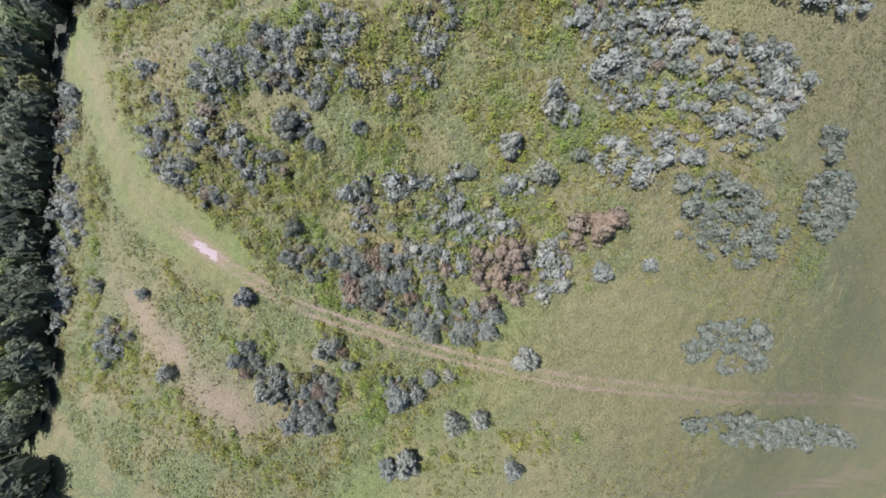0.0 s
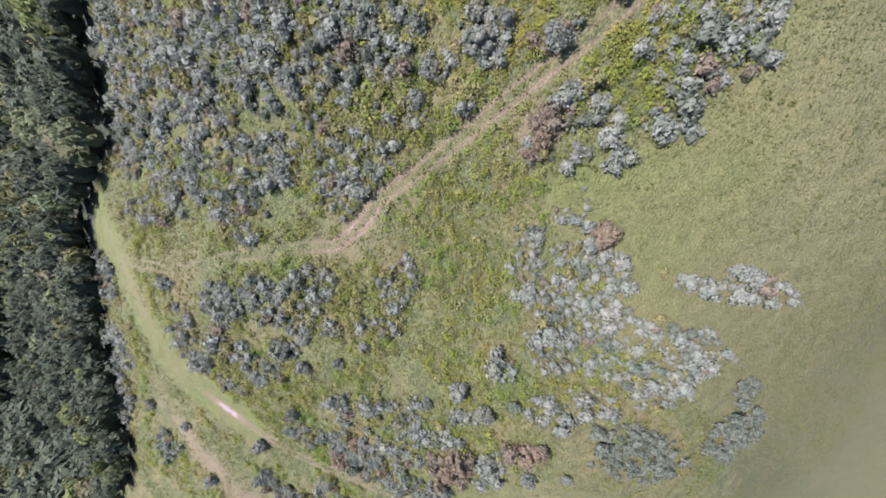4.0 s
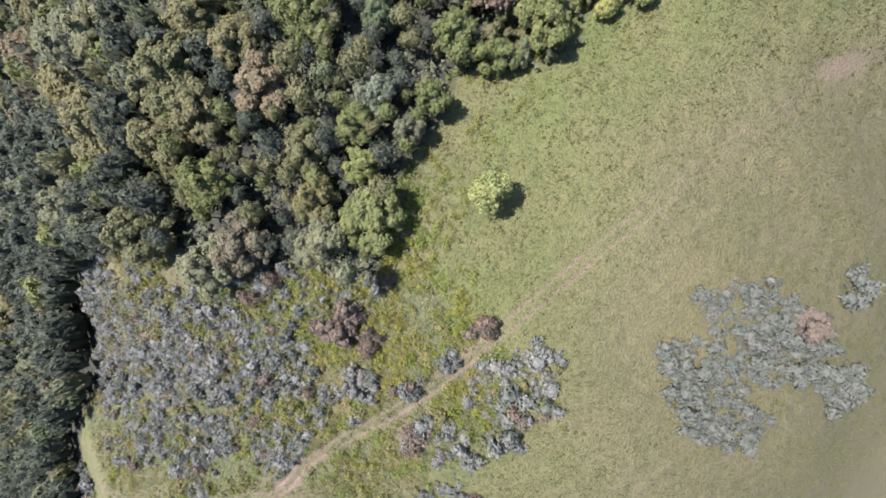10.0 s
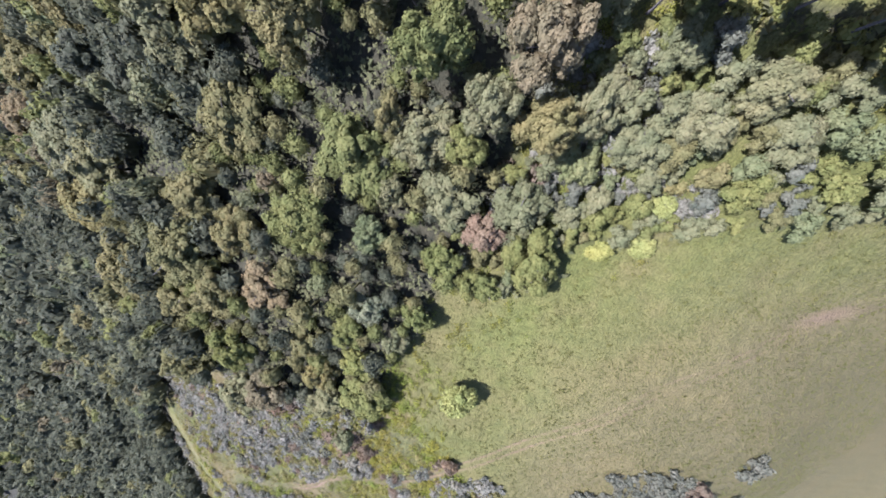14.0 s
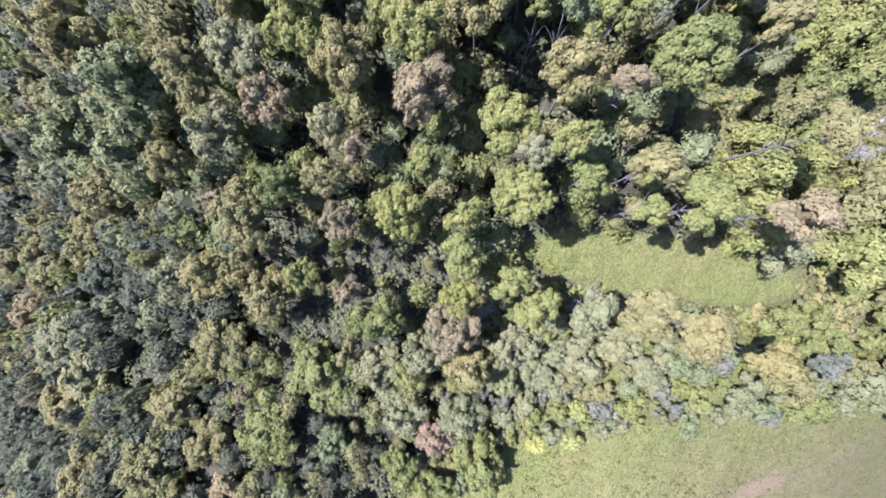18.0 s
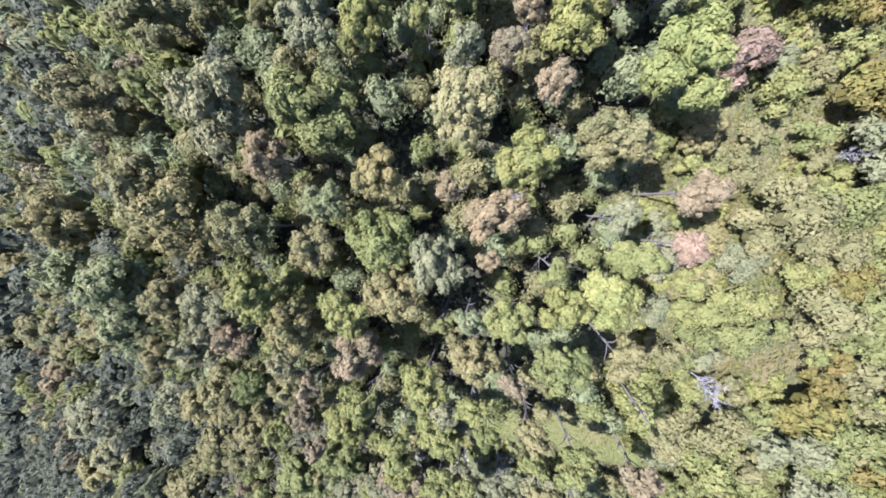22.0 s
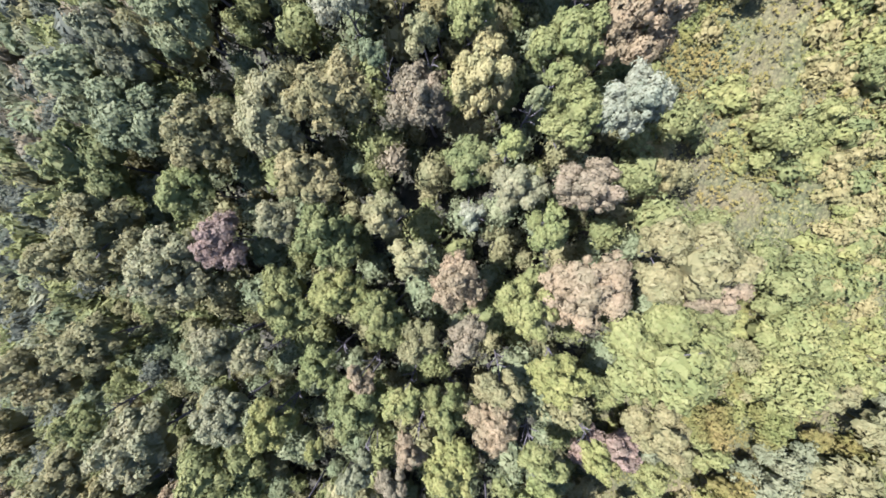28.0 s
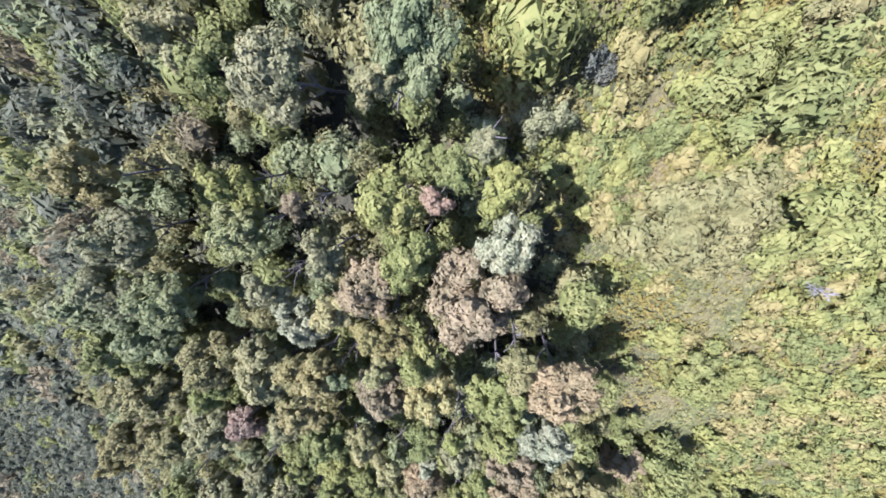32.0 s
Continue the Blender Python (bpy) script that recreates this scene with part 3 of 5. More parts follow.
def plant(kind, x, y, r, h, label=""):
    """One tree: an empty at its foot, the trunk with limbs and the crown of leaves."""
    h = max(h, 1.25 * r)
    z = float(ground_height(x, y))
    foot = tagged(new("broadleaf_tree"), label or TREE_LABEL[kind], "tree", "trees of the wood")
    foot.location = (x, y, z)
    pick = len(PLANTED)
    deep = min(h * 0.55, r * 0.95)
    wide, long = 0.95 + 0.13 * math.sin(pick * 1.9), 0.95 + 0.13 * math.cos(pick * 2.7)
    trunk = new("trunk", TRUNKS[pick % len(TRUNKS)])
    trunk.parent, trunk.scale = foot, (max(h * 0.5, 1.7 * r), max(h * 0.5, 1.7 * r), h * 0.88)
    trunk.rotation_euler = (0, 0, pick * 1.7)
    crown = new("crown", ROUND_CROWN if kind == "canary" else BIG_CROWNS[pick % 4] if r > 2.2 else CROWNS[pick % len(CROWNS)])
    crown.parent, crown.location, crown.scale = foot, (0, 0, h - deep * 0.92), (r * wide, r * long, deep)
    crown.rotation_euler = (0, 0, pick * 2.4)
    dress(crown, LEAF[kind])
    PLANTED.append((x, y, r))
    return foot


plant('shade_green', -150.8, -1.7, 6.5, 5.3)
plant('grey', -134.6, 27.0, 6.5, 5.3)
plant('shade_green', -154.3, 29.1, 6.5, 5.3)
plant('grey', -84.2, 30.3, 6.5, 5.3)
plant('olive', -108.6, 31.9, 6.5, 5.3)
plant('shade_green', -86.6, 60.3, 6.5, 5.3)
plant('shade_green', -103.8, 69.8, 6.5, 5.3)
plant('grey', -28.4, 72.3, 4.8, 4.8)
plant('grey', -62.1, 73.0, 5.6, 5.1)
plant('olive', -40.5, 74.2, 5.9, 5.2)
plant('russet', -23.5, 77.2, 4.8, 5.0)
plant('grey', -12.7, 80.3, 4.1, 4.9)
plant('shade_green', -85.3, 81.1, 6.5, 5.7)
plant('deep', -30.0, 83.2, 5.3, 5.4)
plant('lime', -6.6, 85.2, 4.4, 5.1)
plant('olive', -15.4, 85.4, 3.6, 4.9)
plant('olive', -53.5, 86.7, 6.5, 5.9)
plant('olive', -40.4, 87.6, 4.9, 5.3)
plant('olive', -18.3, 91.1, 3.6, 4.9)
plant('bright', -9.6, 91.4, 3.2, 4.7)
plant('canary', 6.6, 92.0, 3.1, 4.8)
plant('olive', -66.6, 92.2, 6.5, 5.9)
plant('olive', -33.7, 92.4, 5.1, 5.4)
plant('lime', -12.3, 95.4, 3.1, 4.7)
plant('olive', -41.1, 96.2, 5.8, 5.6)
plant('grey', -5.4, 97.2, 2.5, 4.5)
plant('russet', -97.5, 98.4, 6.5, 5.9)
plant('grey', -133.1, 98.7, 6.5, 5.9)
plant('grey', -76.5, 100.2, 6.5, 5.9)
plant('pale', -10.4, 100.3, 3.9, 5.0)
plant('russet', -25.9, 97.6, 4.3, 5.1)
plant('grey', -62.6, 101.4, 6.5, 5.9)
plant('lime', -3.5, 101.9, 2.7, 4.6)
plant('olive', -32.7, 103.3, 4.3, 5.2)
plant('olive', -116.8, 104.0, 6.5, 6.0)
plant('olive', -40.8, 105.3, 5.0, 5.5)
plant('olive', -94.2, 108.4, 6.5, 6.2)
plant('deep', -22.6, 109.3, 5.2, 5.7)
plant('lime', 3.7, 109.5, 2.4, 3.6)
plant('blue', -13.3, 110.4, 3.5, 5.2)
plant('lime', -3.2, 111.0, 2.8, 4.9)
plant('olive', -105.5, 111.2, 6.5, 6.2)
plant('deep', 7.2, 115.2, 4.6, 5.9)
plant('shade_green', -69.6, 116.1, 6.5, 6.7)
plant('wither', 0.2, 116.5, 2.6, 5.3)
plant('grey', -12.4, 117.1, 3.0, 5.5)
plant('olive', -132.3, 117.4, 6.5, 6.8)
plant('grey', -4.9, 118.4, 4.1, 6.1)
plant('olive', -34.7, 118.5, 5.6, 6.6)
plant('shade_green', -57.1, 118.9, 5.8, 6.7)
plant('canary', 14.6, 119.2, 1.7, 2.4)
plant('deep', -18.3, 119.6, 5.5, 6.7)
plant('grey', 3.0, 120.9, 4.1, 6.2)
plant('canary', 18.6, 121.6, 1.7, 2.4)
plant('grey', 8.9, 122.4, 2.3, 3.4)
plant('olive', -77.8, 123.6, 6.5, 7.8)
plant('grey', -9.7, 124.7, 3.8, 7.1)
plant('grey', 11.0, 125.1, 2.1, 3.2)
plant('lime', -5.2, 125.1, 2.5, 6.8)
plant('olive', -14.2, 125.6, 2.2, 6.8)
plant('lime', 15.3, 125.8, 1.7, 3.2)
plant('grey', -44.8, 126.0, 5.0, 8.0)
plant('canary', 17.5, 126.6, 1.7, 2.4)
plant('blue', 7.0, 127.5, 2.6, 3.9)
plant('grey', 14.0, 128.7, 2.1, 3.2)
plant('olive', 1.7, 129.3, 3.5, 8.4)
plant('grey', -4.1, 129.4, 3.5, 8.4)
plant('olive', -36.3, 129.9, 4.8, 9.1)
plant('olive', -25.7, 130.6, 4.0, 9.0)
plant('olive', 18.9, 130.8, 1.9, 3.2)
plant('grey', 10.9, 131.3, 2.8, 4.2)
plant('deep', -10.3, 132.6, 4.2, 9.5)
plant('grey', 5.5, 133.0, 3.1, 4.7)
plant('grey', 14.6, 134.1, 3.1, 4.7)
plant('russet', -1.4, 134.6, 3.5, 9.6)
plant('lime', -20.2, 135.4, 2.7, 9.4)
plant('olive', -27.6, 135.4, 2.1, 9.2)
plant('grey', 21.9, 135.5, 2.6, 4.0)
plant('russet', -14.0, 135.5, 2.2, 9.3)
plant('olive', -58.0, 135.8, 5.3, 10.4)
plant('grey', 17.3, 137.8, 2.7, 4.0)
plant('grey', 9.2, 138.2, 2.4, 3.6)
plant('lime', -1.7, 139.0, 2.4, 9.9)
plant('lime', 5.4, 140.1, 2.5, 10.1)
plant('olive', -27.7, 140.4, 3.8, 10.6)
plant('olive', 26.4, 141.9, 2.9, 10.5)
plant('lime', 2.4, 142.0, 1.9, 10.2)
plant('grey', 10.1, 142.0, 2.5, 10.4)
plant('olive', 19.4, 142.4, 2.6, 10.4)
plant('blue', -46.6, 142.5, 6.0, 11.6)
plant('blue', -68.4, 142.5, 6.5, 11.8)
plant('olive', 14.8, 142.7, 2.8, 10.5)
plant('russet', -15.5, 143.1, 2.7, 10.5)
plant('lime', -2.7, 143.4, 2.2, 10.4)
plant('olive', -37.1, 143.9, 2.7, 10.6)
plant('deep', -22.4, 145.2, 2.9, 10.8)
plant('lime', -9.6, 145.7, 2.9, 10.8)
plant('olive', -17.2, 147.1, 2.5, 10.8)
plant('lime', -3.4, 147.1, 2.1, 10.6)
plant('grey', -30.2, 148.1, 4.1, 11.4)
plant('lime', 0.9, 149.8, 2.4, 10.9)
plant('russet', -14.2, 149.9, 1.8, 10.8)
plant('lime', -7.6, 150.2, 2.1, 10.9)
plant('blue', -44.5, 150.8, 5.3, 12.0)
plant('lime', 10.4, 151.0, 1.6, 10.8)
plant('grey', -17.2, 151.4, 2.3, 11.0)
plant('lime', 5.4, 152.0, 1.8, 10.9)
plant('lime', 14.2, 152.1, 2.1, 11.0)
plant('russet', -24.0, 152.3, 3.0, 11.3)
plant('russet', 20.1, 153.1, 2.2, 11.1)
plant('grey', 0.8, 153.1, 1.5, 10.9)
plant('olive', -33.8, 153.4, 3.5, 11.6)
plant('olive', 9.4, 154.0, 2.1, 11.2)
plant('lime', 3.1, 154.7, 2.0, 11.2)
plant('lime', -1.9, 154.9, 2.6, 11.4)
plant('olive', -58.1, 155.7, 5.8, 12.5)
plant('grey', -27.1, 155.8, 2.9, 11.5)
plant('russet', -9.7, 155.9, 3.2, 11.6)
plant('olive', -17.0, 156.6, 3.4, 11.7)
plant('lime', -21.5, 158.8, 3.1, 11.6)
plant('olive', 19.0, 158.9, 1.8, 11.2)
plant('russet', 5.7, 159.2, 1.3, 11.0)
plant('olive', 1.9, 159.7, 3.0, 11.6)
plant('lime', -11.2, 160.2, 2.7, 11.5)
plant('deep', 9.3, 162.1, 2.8, 11.5)
plant('lime', -2.1, 162.5, 1.1, 10.9)
plant('olive', -7.2, 163.4, 3.1, 11.6)
plant('blue', 0.3, 163.6, 1.7, 11.2)
plant('olive', 13.6, 164.4, 1.8, 11.2)
plant('olive', -31.3, 164.4, 5.6, 12.5)
plant('lime', 3.5, 164.9, 2.3, 11.4)
plant('olive', -23.1, 165.5, 3.6, 11.8)
plant('olive', -15.7, 166.0, 2.8, 11.5)
plant('olive', -37.5, 166.3, 3.3, 11.7)
plant('lime', 7.6, 167.2, 2.5, 11.4)
plant('grey', -4.3, 167.7, 3.2, 11.7)
plant('lime', -9.4, 168.2, 3.6, 11.8)
plant('bright', 10.9, 169.2, 2.9, 11.6)
plant('russet', 0.2, 169.6, 1.2, 11.0)
plant('blue', -15.0, 170.3, 2.4, 11.4)
plant('lime', 5.4, 170.3, 1.4, 11.0)
plant('russet', -21.8, 172.5, 3.2, 11.7)
plant('lime', 11.3, 173.1, 2.0, 11.3)
plant('russet', -0.7, 173.2, 2.8, 11.6)
plant('grey', 17.4, 173.3, 2.4, 4.0)
plant('olive', -48.7, 173.5, 5.0, 12.3)
plant('olive', -11.0, 174.1, 2.3, 11.4)
plant('russet', -4.5, 174.5, 1.4, 11.1)
plant('wither', 14.6, 174.8, 2.0, 11.3)
plant('grey', 9.1, 175.7, 1.5, 11.1)
plant('grey', -28.5, 175.8, 4.7, 12.2)
plant('lime', -35.1, 176.0, 2.6, 11.5)
plant('olive', 20.2, 176.8, 2.3, 3.8)
plant('deep', -18.8, 178.1, 4.4, 12.0)
plant('lime', 0.7, 178.3, 2.9, 11.5)
plant('russet', 14.0, 179.1, 2.3, 11.2)
plant('gold', -5.5, 181.1, 2.9, 11.4)
plant('olive', 7.1, 181.4, 3.3, 11.5)
plant('olive', -37.9, 183.1, 4.0, 11.7)
plant('russet', 1.0, 184.2, 1.6, 10.8)
plant('grey', -19.5, 184.7, 2.8, 11.2)
plant('grey', -6.5, 185.3, 2.2, 11.0)
plant('lime', -15.1, 185.9, 2.8, 11.2)
plant('russet', -3.1, 185.9, 1.4, 10.6)
plant('olive', 15.8, 185.9, 2.7, 4.3)
plant('lime', -10.2, 186.2, 1.1, 10.5)
plant('bright', 10.0, 187.6, 3.4, 11.3)
plant('lime', 1.1, 188.6, 3.0, 11.1)
plant('russet', -2.4, 189.3, 2.0, 10.7)
plant('olive', -44.8, 190.3, 4.4, 11.5)
plant('deep', -8.6, 190.4, 2.8, 11.0)
plant('grey', -22.1, 190.6, 3.0, 11.1)
plant('grey', -18.3, 191.3, 1.8, 10.6)
plant('wither', 15.9, 191.8, 3.5, 5.4)
plant('lime', -12.4, 192.8, 2.3, 10.8)
plant('lime', 7.2, 192.9, 2.1, 10.7)
plant('lime', -4.7, 192.9, 2.2, 10.8)
plant('russet', -8.5, 193.7, 1.4, 10.5)
plant('deep', -1.2, 193.8, 2.7, 10.9)
plant('russet', 2.7, 194.7, 2.3, 10.8)
plant('grey', -29.4, 195.3, 4.3, 11.5)
plant('lime', 10.9, 195.3, 1.9, 10.7)
plant('olive', -38.0, 195.6, 4.5, 11.6)
plant('deep', -16.9, 196.7, 3.3, 11.1)
plant('olive', 2.0, 197.8, 1.9, 10.7)
plant('olive', -5.1, 198.4, 2.3, 10.8)
plant('olive', 13.7, 199.1, 2.3, 10.8)
plant('deep', -8.7, 199.3, 2.8, 11.0)
plant('lime', -12.7, 199.7, 2.6, 10.9)
plant('wither', -24.4, 200.0, 2.8, 11.0)
plant('lime', 6.0, 200.1, 2.6, 10.9)
plant('russet', -1.6, 200.4, 1.9, 10.7)
plant('deep', -41.9, 201.7, 4.8, 11.7)
plant('lime', -29.2, 202.9, 2.7, 10.9)
plant('grey', -19.3, 203.6, 2.2, 10.8)
plant('deep', -15.1, 204.0, 3.3, 11.2)
plant('lime', 12.3, 204.0, 4.4, 11.5)
plant('russet', -3.6, 204.3, 2.9, 11.0)
plant('lime', 1.7, 204.4, 2.6, 10.9)
plant('gold', -7.5, 204.8, 2.1, 10.7)
plant('russet', 5.0, 207.0, 3.2, 11.2)
plant('gold', -10.8, 207.1, 2.3, 10.9)
plant('blue', -36.4, 207.4, 4.0, 11.5)
plant('olive', -17.8, 207.9, 2.7, 11.1)
plant('olive', -28.5, 208.1, 4.1, 11.6)
plant('blue', -42.4, 208.8, 4.3, 11.7)
plant('pale', -4.5, 209.2, 1.2, 10.6)
plant('lime', 0.8, 210.3, 1.9, 10.9)
plant('russet', 17.4, 210.6, 3.1, 4.8)
plant('grey', -22.1, 211.0, 3.6, 11.5)
plant('olive', 10.3, 211.1, 3.6, 11.5)
plant('grey', -2.3, 212.1, 2.4, 11.2)
plant('deep', -5.8, 212.5, 1.8, 11.0)
plant('grey', -38.6, 213.2, 3.3, 11.5)
plant('russet', 2.0, 213.7, 2.3, 11.2)
plant('olive', -16.9, 214.4, 3.6, 11.7)
plant('bright', -3.6, 214.6, 1.2, 10.8)
plant('russet', -10.7, 215.6, 3.0, 11.5)
plant('blue', -31.4, 216.1, 3.4, 11.7)
plant('blue', -14.2, 217.1, 0.9, 10.9)
plant('lime', -0.5, 217.2, 2.5, 11.5)
plant('blue', -3.1, 217.4, 0.9, 10.9)
plant('gold', -7.0, 218.3, 2.7, 11.5)
plant('pale', 2.5, 219.0, 2.3, 11.4)
plant('gold', -11.7, 219.3, 1.8, 11.2)
plant('pale', -18.4, 220.5, 2.6, 11.4)
plant('lime', -2.3, 220.9, 2.4, 11.4)
plant('grey', -34.4, 221.1, 3.6, 11.8)
plant('lime', -8.8, 221.6, 2.1, 11.3)
plant('olive', -12.2, 222.4, 2.4, 11.3)
plant('gold', -15.9, 222.9, 2.0, 11.2)
plant('grey', -20.8, 223.1, 1.9, 11.1)
plant('russet', 0.8, 223.8, 3.0, 11.5)
plant('olive', -2.4, 224.7, 1.6, 11.0)
plant('olive', -36.2, 225.7, 2.9, 11.4)
plant('russet', -14.0, 225.9, 2.5, 11.3)
plant('blue', -23.3, 226.5, 2.6, 11.3)
plant('grey', -17.2, 227.3, 2.1, 11.1)
plant('russet', -7.1, 227.8, 4.1, 11.8)
plant('lime', -11.9, 229.6, 2.4, 11.1)
plant('lime', -23.6, 229.8, 1.8, 10.9)
plant('russet', -19.0, 230.4, 1.2, 10.7)
plant('lime', -14.0, 232.4, 2.2, 11.0)
plant('pale', -6.7, 232.5, 2.2, 11.0)
plant('wither', -11.2, 233.7, 1.1, 10.6)
plant('lime', -8.5, 235.4, 1.8, 10.8)
plant('deep', -10.9, 235.6, 1.4, 10.6)
plant('deep', -24.6, 236.1, 1.8, 10.7)
plant('grey', -27.4, 236.5, 2.1, 10.8)
plant('grey', -21.3, 236.6, 2.4, 10.9)
plant('grey', -9.8, 237.1, 1.0, 10.4)
plant('grey', -15.8, 237.8, 1.3, 10.5)
plant('blue', -14.6, 240.1, 2.4, 10.8)


dead_tree(25.5, 162.3, 6.0)
dead_tree(27.5, 160.8, 5.0)
dead_tree(1.4, 174.2, 7.5)
dead_tree(28.8, 186.9, 4.0)
dead_tree(17.5, 235.5, 3.2)
fallen_log(20.0, 223.0, 3.0, 12)


# the rest of the wood: near trees one by one, the far wood as one mass
KINDS = ["deep", "olive", "grey", "blue", "olive", "lime", "olive", "russet", "grey", "deep", "olive", "russet"]


def free(x, y, r, taken, apart=0.72):
    return all((x - a) ** 2 + (y - b) ** 2 > (apart * (r + c)) ** 2 for a, b, c in taken)


def fill_wood():
    r = np.random.default_rng(11)
    far = {}
    taken = list(PLANTED)
    alone = 0
    for n_try in range(26800):
        if n_try < 6500:
            x, y, coarse = r.uniform(-120, 70), r.uniform(-60, 320), False
        elif n_try < 8500:
            x, y, coarse = r.uniform(-360, -118), r.uniform(-300, 330), True
        elif n_try < 11500:
            x, y, coarse = r.uniform(-2, 65), r.uniform(106, 262), False
        elif n_try < 13500:
            x, y, coarse = r.uniform(-118, -40), r.uniform(-60, 80), False
        elif n_try >= 20800:
            x, y, coarse = r.uniform(-118, -36), r.uniform(-60, 320), False
        elif n_try >= 18800:
            x, y, coarse = r.uniform(-118, -50), r.uniform(-160, -58), True
        elif n_try >= 18200:
            x, y, coarse = r.uniform(-900, -330), r.uniform(-500, 400), True
        elif n_try >= 16800:
            x, y, coarse = r.uniform(-330, -110), r.uniform(-160, 320), True
        elif n_try >= 14300:
            x, y, coarse = r.uniform(3, 62), r.uniform(108, 146), False
        else:
            x, y, coarse = r.uniform(64, 240), r.uniform(140, 330), True
        open_brush = y > 219 and x > -16 and tree_cover(x, y) < 0.2 and float(lumps(x, y, 5, 15)) > 0.5 and r.random() < 0.5
        low = not coarse and (scrub(x, y) > 0.6 or open_brush)
        if not coarse and not low and woods(x, y) < 0.8:
            continue
        rad = r.uniform(12, 19) if x < -330 else r.uniform(4.5, 7.5) if coarse else (r.uniform(1.4, 3.9) if y > 150 else r.uniform(0.9, 2.3)) if low else r.uniform(2.0, 4.0) if x < -36 else r.uniform(1.3, 2.6)
        if in_hollow(x, y):
            continue
        near = [t for t in taken if abs(t[0] - x) < 14 and abs(t[1] - y) < 14]
        if not free(x, y, rad, near, 0.54 if low or coarse else 0.58 if x < -36 else 0.72 if y < 76 else 0.92):
            continue
        taken.append((x, y, rad))
        tall = (7.5 + 4.5 * float(rise(112, 150, y))) * r.uniform(0.75, 1.05)
        if y < 70 or coarse:
            tall = r.uniform(6, 9)
        if x < -38 and not coarse:
            tall = r.uniform(5.5, 8.5)
        if -40 < x < 40 and y > 100:
            tall *= 0.55
        kind = KINDS[int(r.integers(len(KINDS)))]
        # western trees mostly take the leaf colour with shade painted in
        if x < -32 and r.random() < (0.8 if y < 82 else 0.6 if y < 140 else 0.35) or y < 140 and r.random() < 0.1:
            kind = "shade_green"
        if coarse and x > 0:
            tall, kind = r.uniform(3.5, 6), ("cover", "olive", "lime", "deep")[int(r.integers(4))]
        if low:
            tall = rad * r.uniform(1.5, 1.9)
            kind = ("cover", "olive", "lime", "deep", "grey", "olive", "deep", "lime")[int(r.integers(8))] if y > 143 else ("grey", "olive", "grey", "blue", "sage", "deep", "grey", "lime")[int(r.integers(8))]
        if not low and -34 < x < 30 and 70 < y < 262 and alone < 8:
            plant(kind, round(x, 1), round(y, 1), round(rad, 1), round(tall, 1))
            alone += 1
        else:
            far.setdefault(kind, []).append((x, y, rad, tall))
    low = []
    for _ in range(12000):
        x, y, rad = r.uniform(-60, 34), r.uniform(78, 272), r.uniform(1.2, 2.5)
        thick = y > 142
        rad *= 1.0 if thick else 0.82
        near = [t for t in low if abs(t[0] - x) < 4 and abs(t[1] - y) < 4]
        if woods(x, y) > 0.8 and not in_hollow(x, y) and free(x, y, rad, near, 0.52 if thick else 0.78) and all((x - a) ** 2 + (y - b) ** 2 > ((0.38 if thick else 0.72) * c) ** 2 for a, b, c in taken if abs(a - x) < 6 and abs(b - y) < 6):
            low.append((x, y, rad))
            far.setdefault(("deep", "olive", "blue")[int(r.integers(3))] if thick else ("shade_green", "deep", "olive")[int(r.integers(3))], []).append((x, y, rad, rad * r.uniform(1.9, 3.0)))
    for kind, spots in far.items():
        vs, fs, o = [], [], 0
        for x, y, rad, tall in spots:
            lobes, per, size = (14, 20, 0.21) if x < -118 or x > 64 else (14, 30, 0.058) if tall < 2 * rad and rad > 2 and -8 < x < 34 and y > 106 else (9, 36, 0.08) if tall < 2 * rad and x > -8 and y > 106 else (24, 34, 0.088) if -34 < x < 26 and 76 < y < 262 else (14, 19, 0.14) if x < -60 else (22, 32, 0.095)
            if per in (30, 36):
                v, f = crown_form(r, 5 if rad > 2 else 4, lobes, per, size, 0.2, 5 if lobes > 9 else 3, 11 if lobes > 9 else 7)
            else:
                c, n_ = crown_points(r, lobes, per, 0.9, 0.36)
                v, f = leaves(c, n_, size, r, 0.26)
                body, q = dome(r, 3, 8, -0.85, 0.16)
                v, f = np.concatenate([v, body * (0.6, 0.6, 0.56)]), np.concatenate([f, q + len(v)])
            deep = min(tall * 0.7, rad * 0.95) if x > -38 else max(rad * 1.05, tall * 0.52)
            z = float(ground_height(x, y))
            v = v * (rad, rad, deep) + (x, y, z + (tall - deep * 0.9 if x > -38 else tall * 0.46))
            stem, q = tube([(x, y, z - 0.3), (x, y, z + tall * 0.7)], (0.16, 0.08), 4)
            v, f = np.concatenate([v, np.array(stem)]), np.concatenate([f, np.array([t for a, b, c, d in q for t in ((a, b, c), (a, c, d))]) + len(v)])
            vs.append(v), fs.append(f + o)
            o += len(v)
        ob = new("distant_wood", fast_mesh("distant_wood", np.concatenate(vs), np.concatenate(fs), LEAF[kind]))
        tagged(ob, TREE_LABEL[kind].replace("tree", "woodland", 1) if kind in TREE_LABEL else "yellow-green leafy scrub on the slope by the wood", "woodland", kind="stuff")


fill_wood()


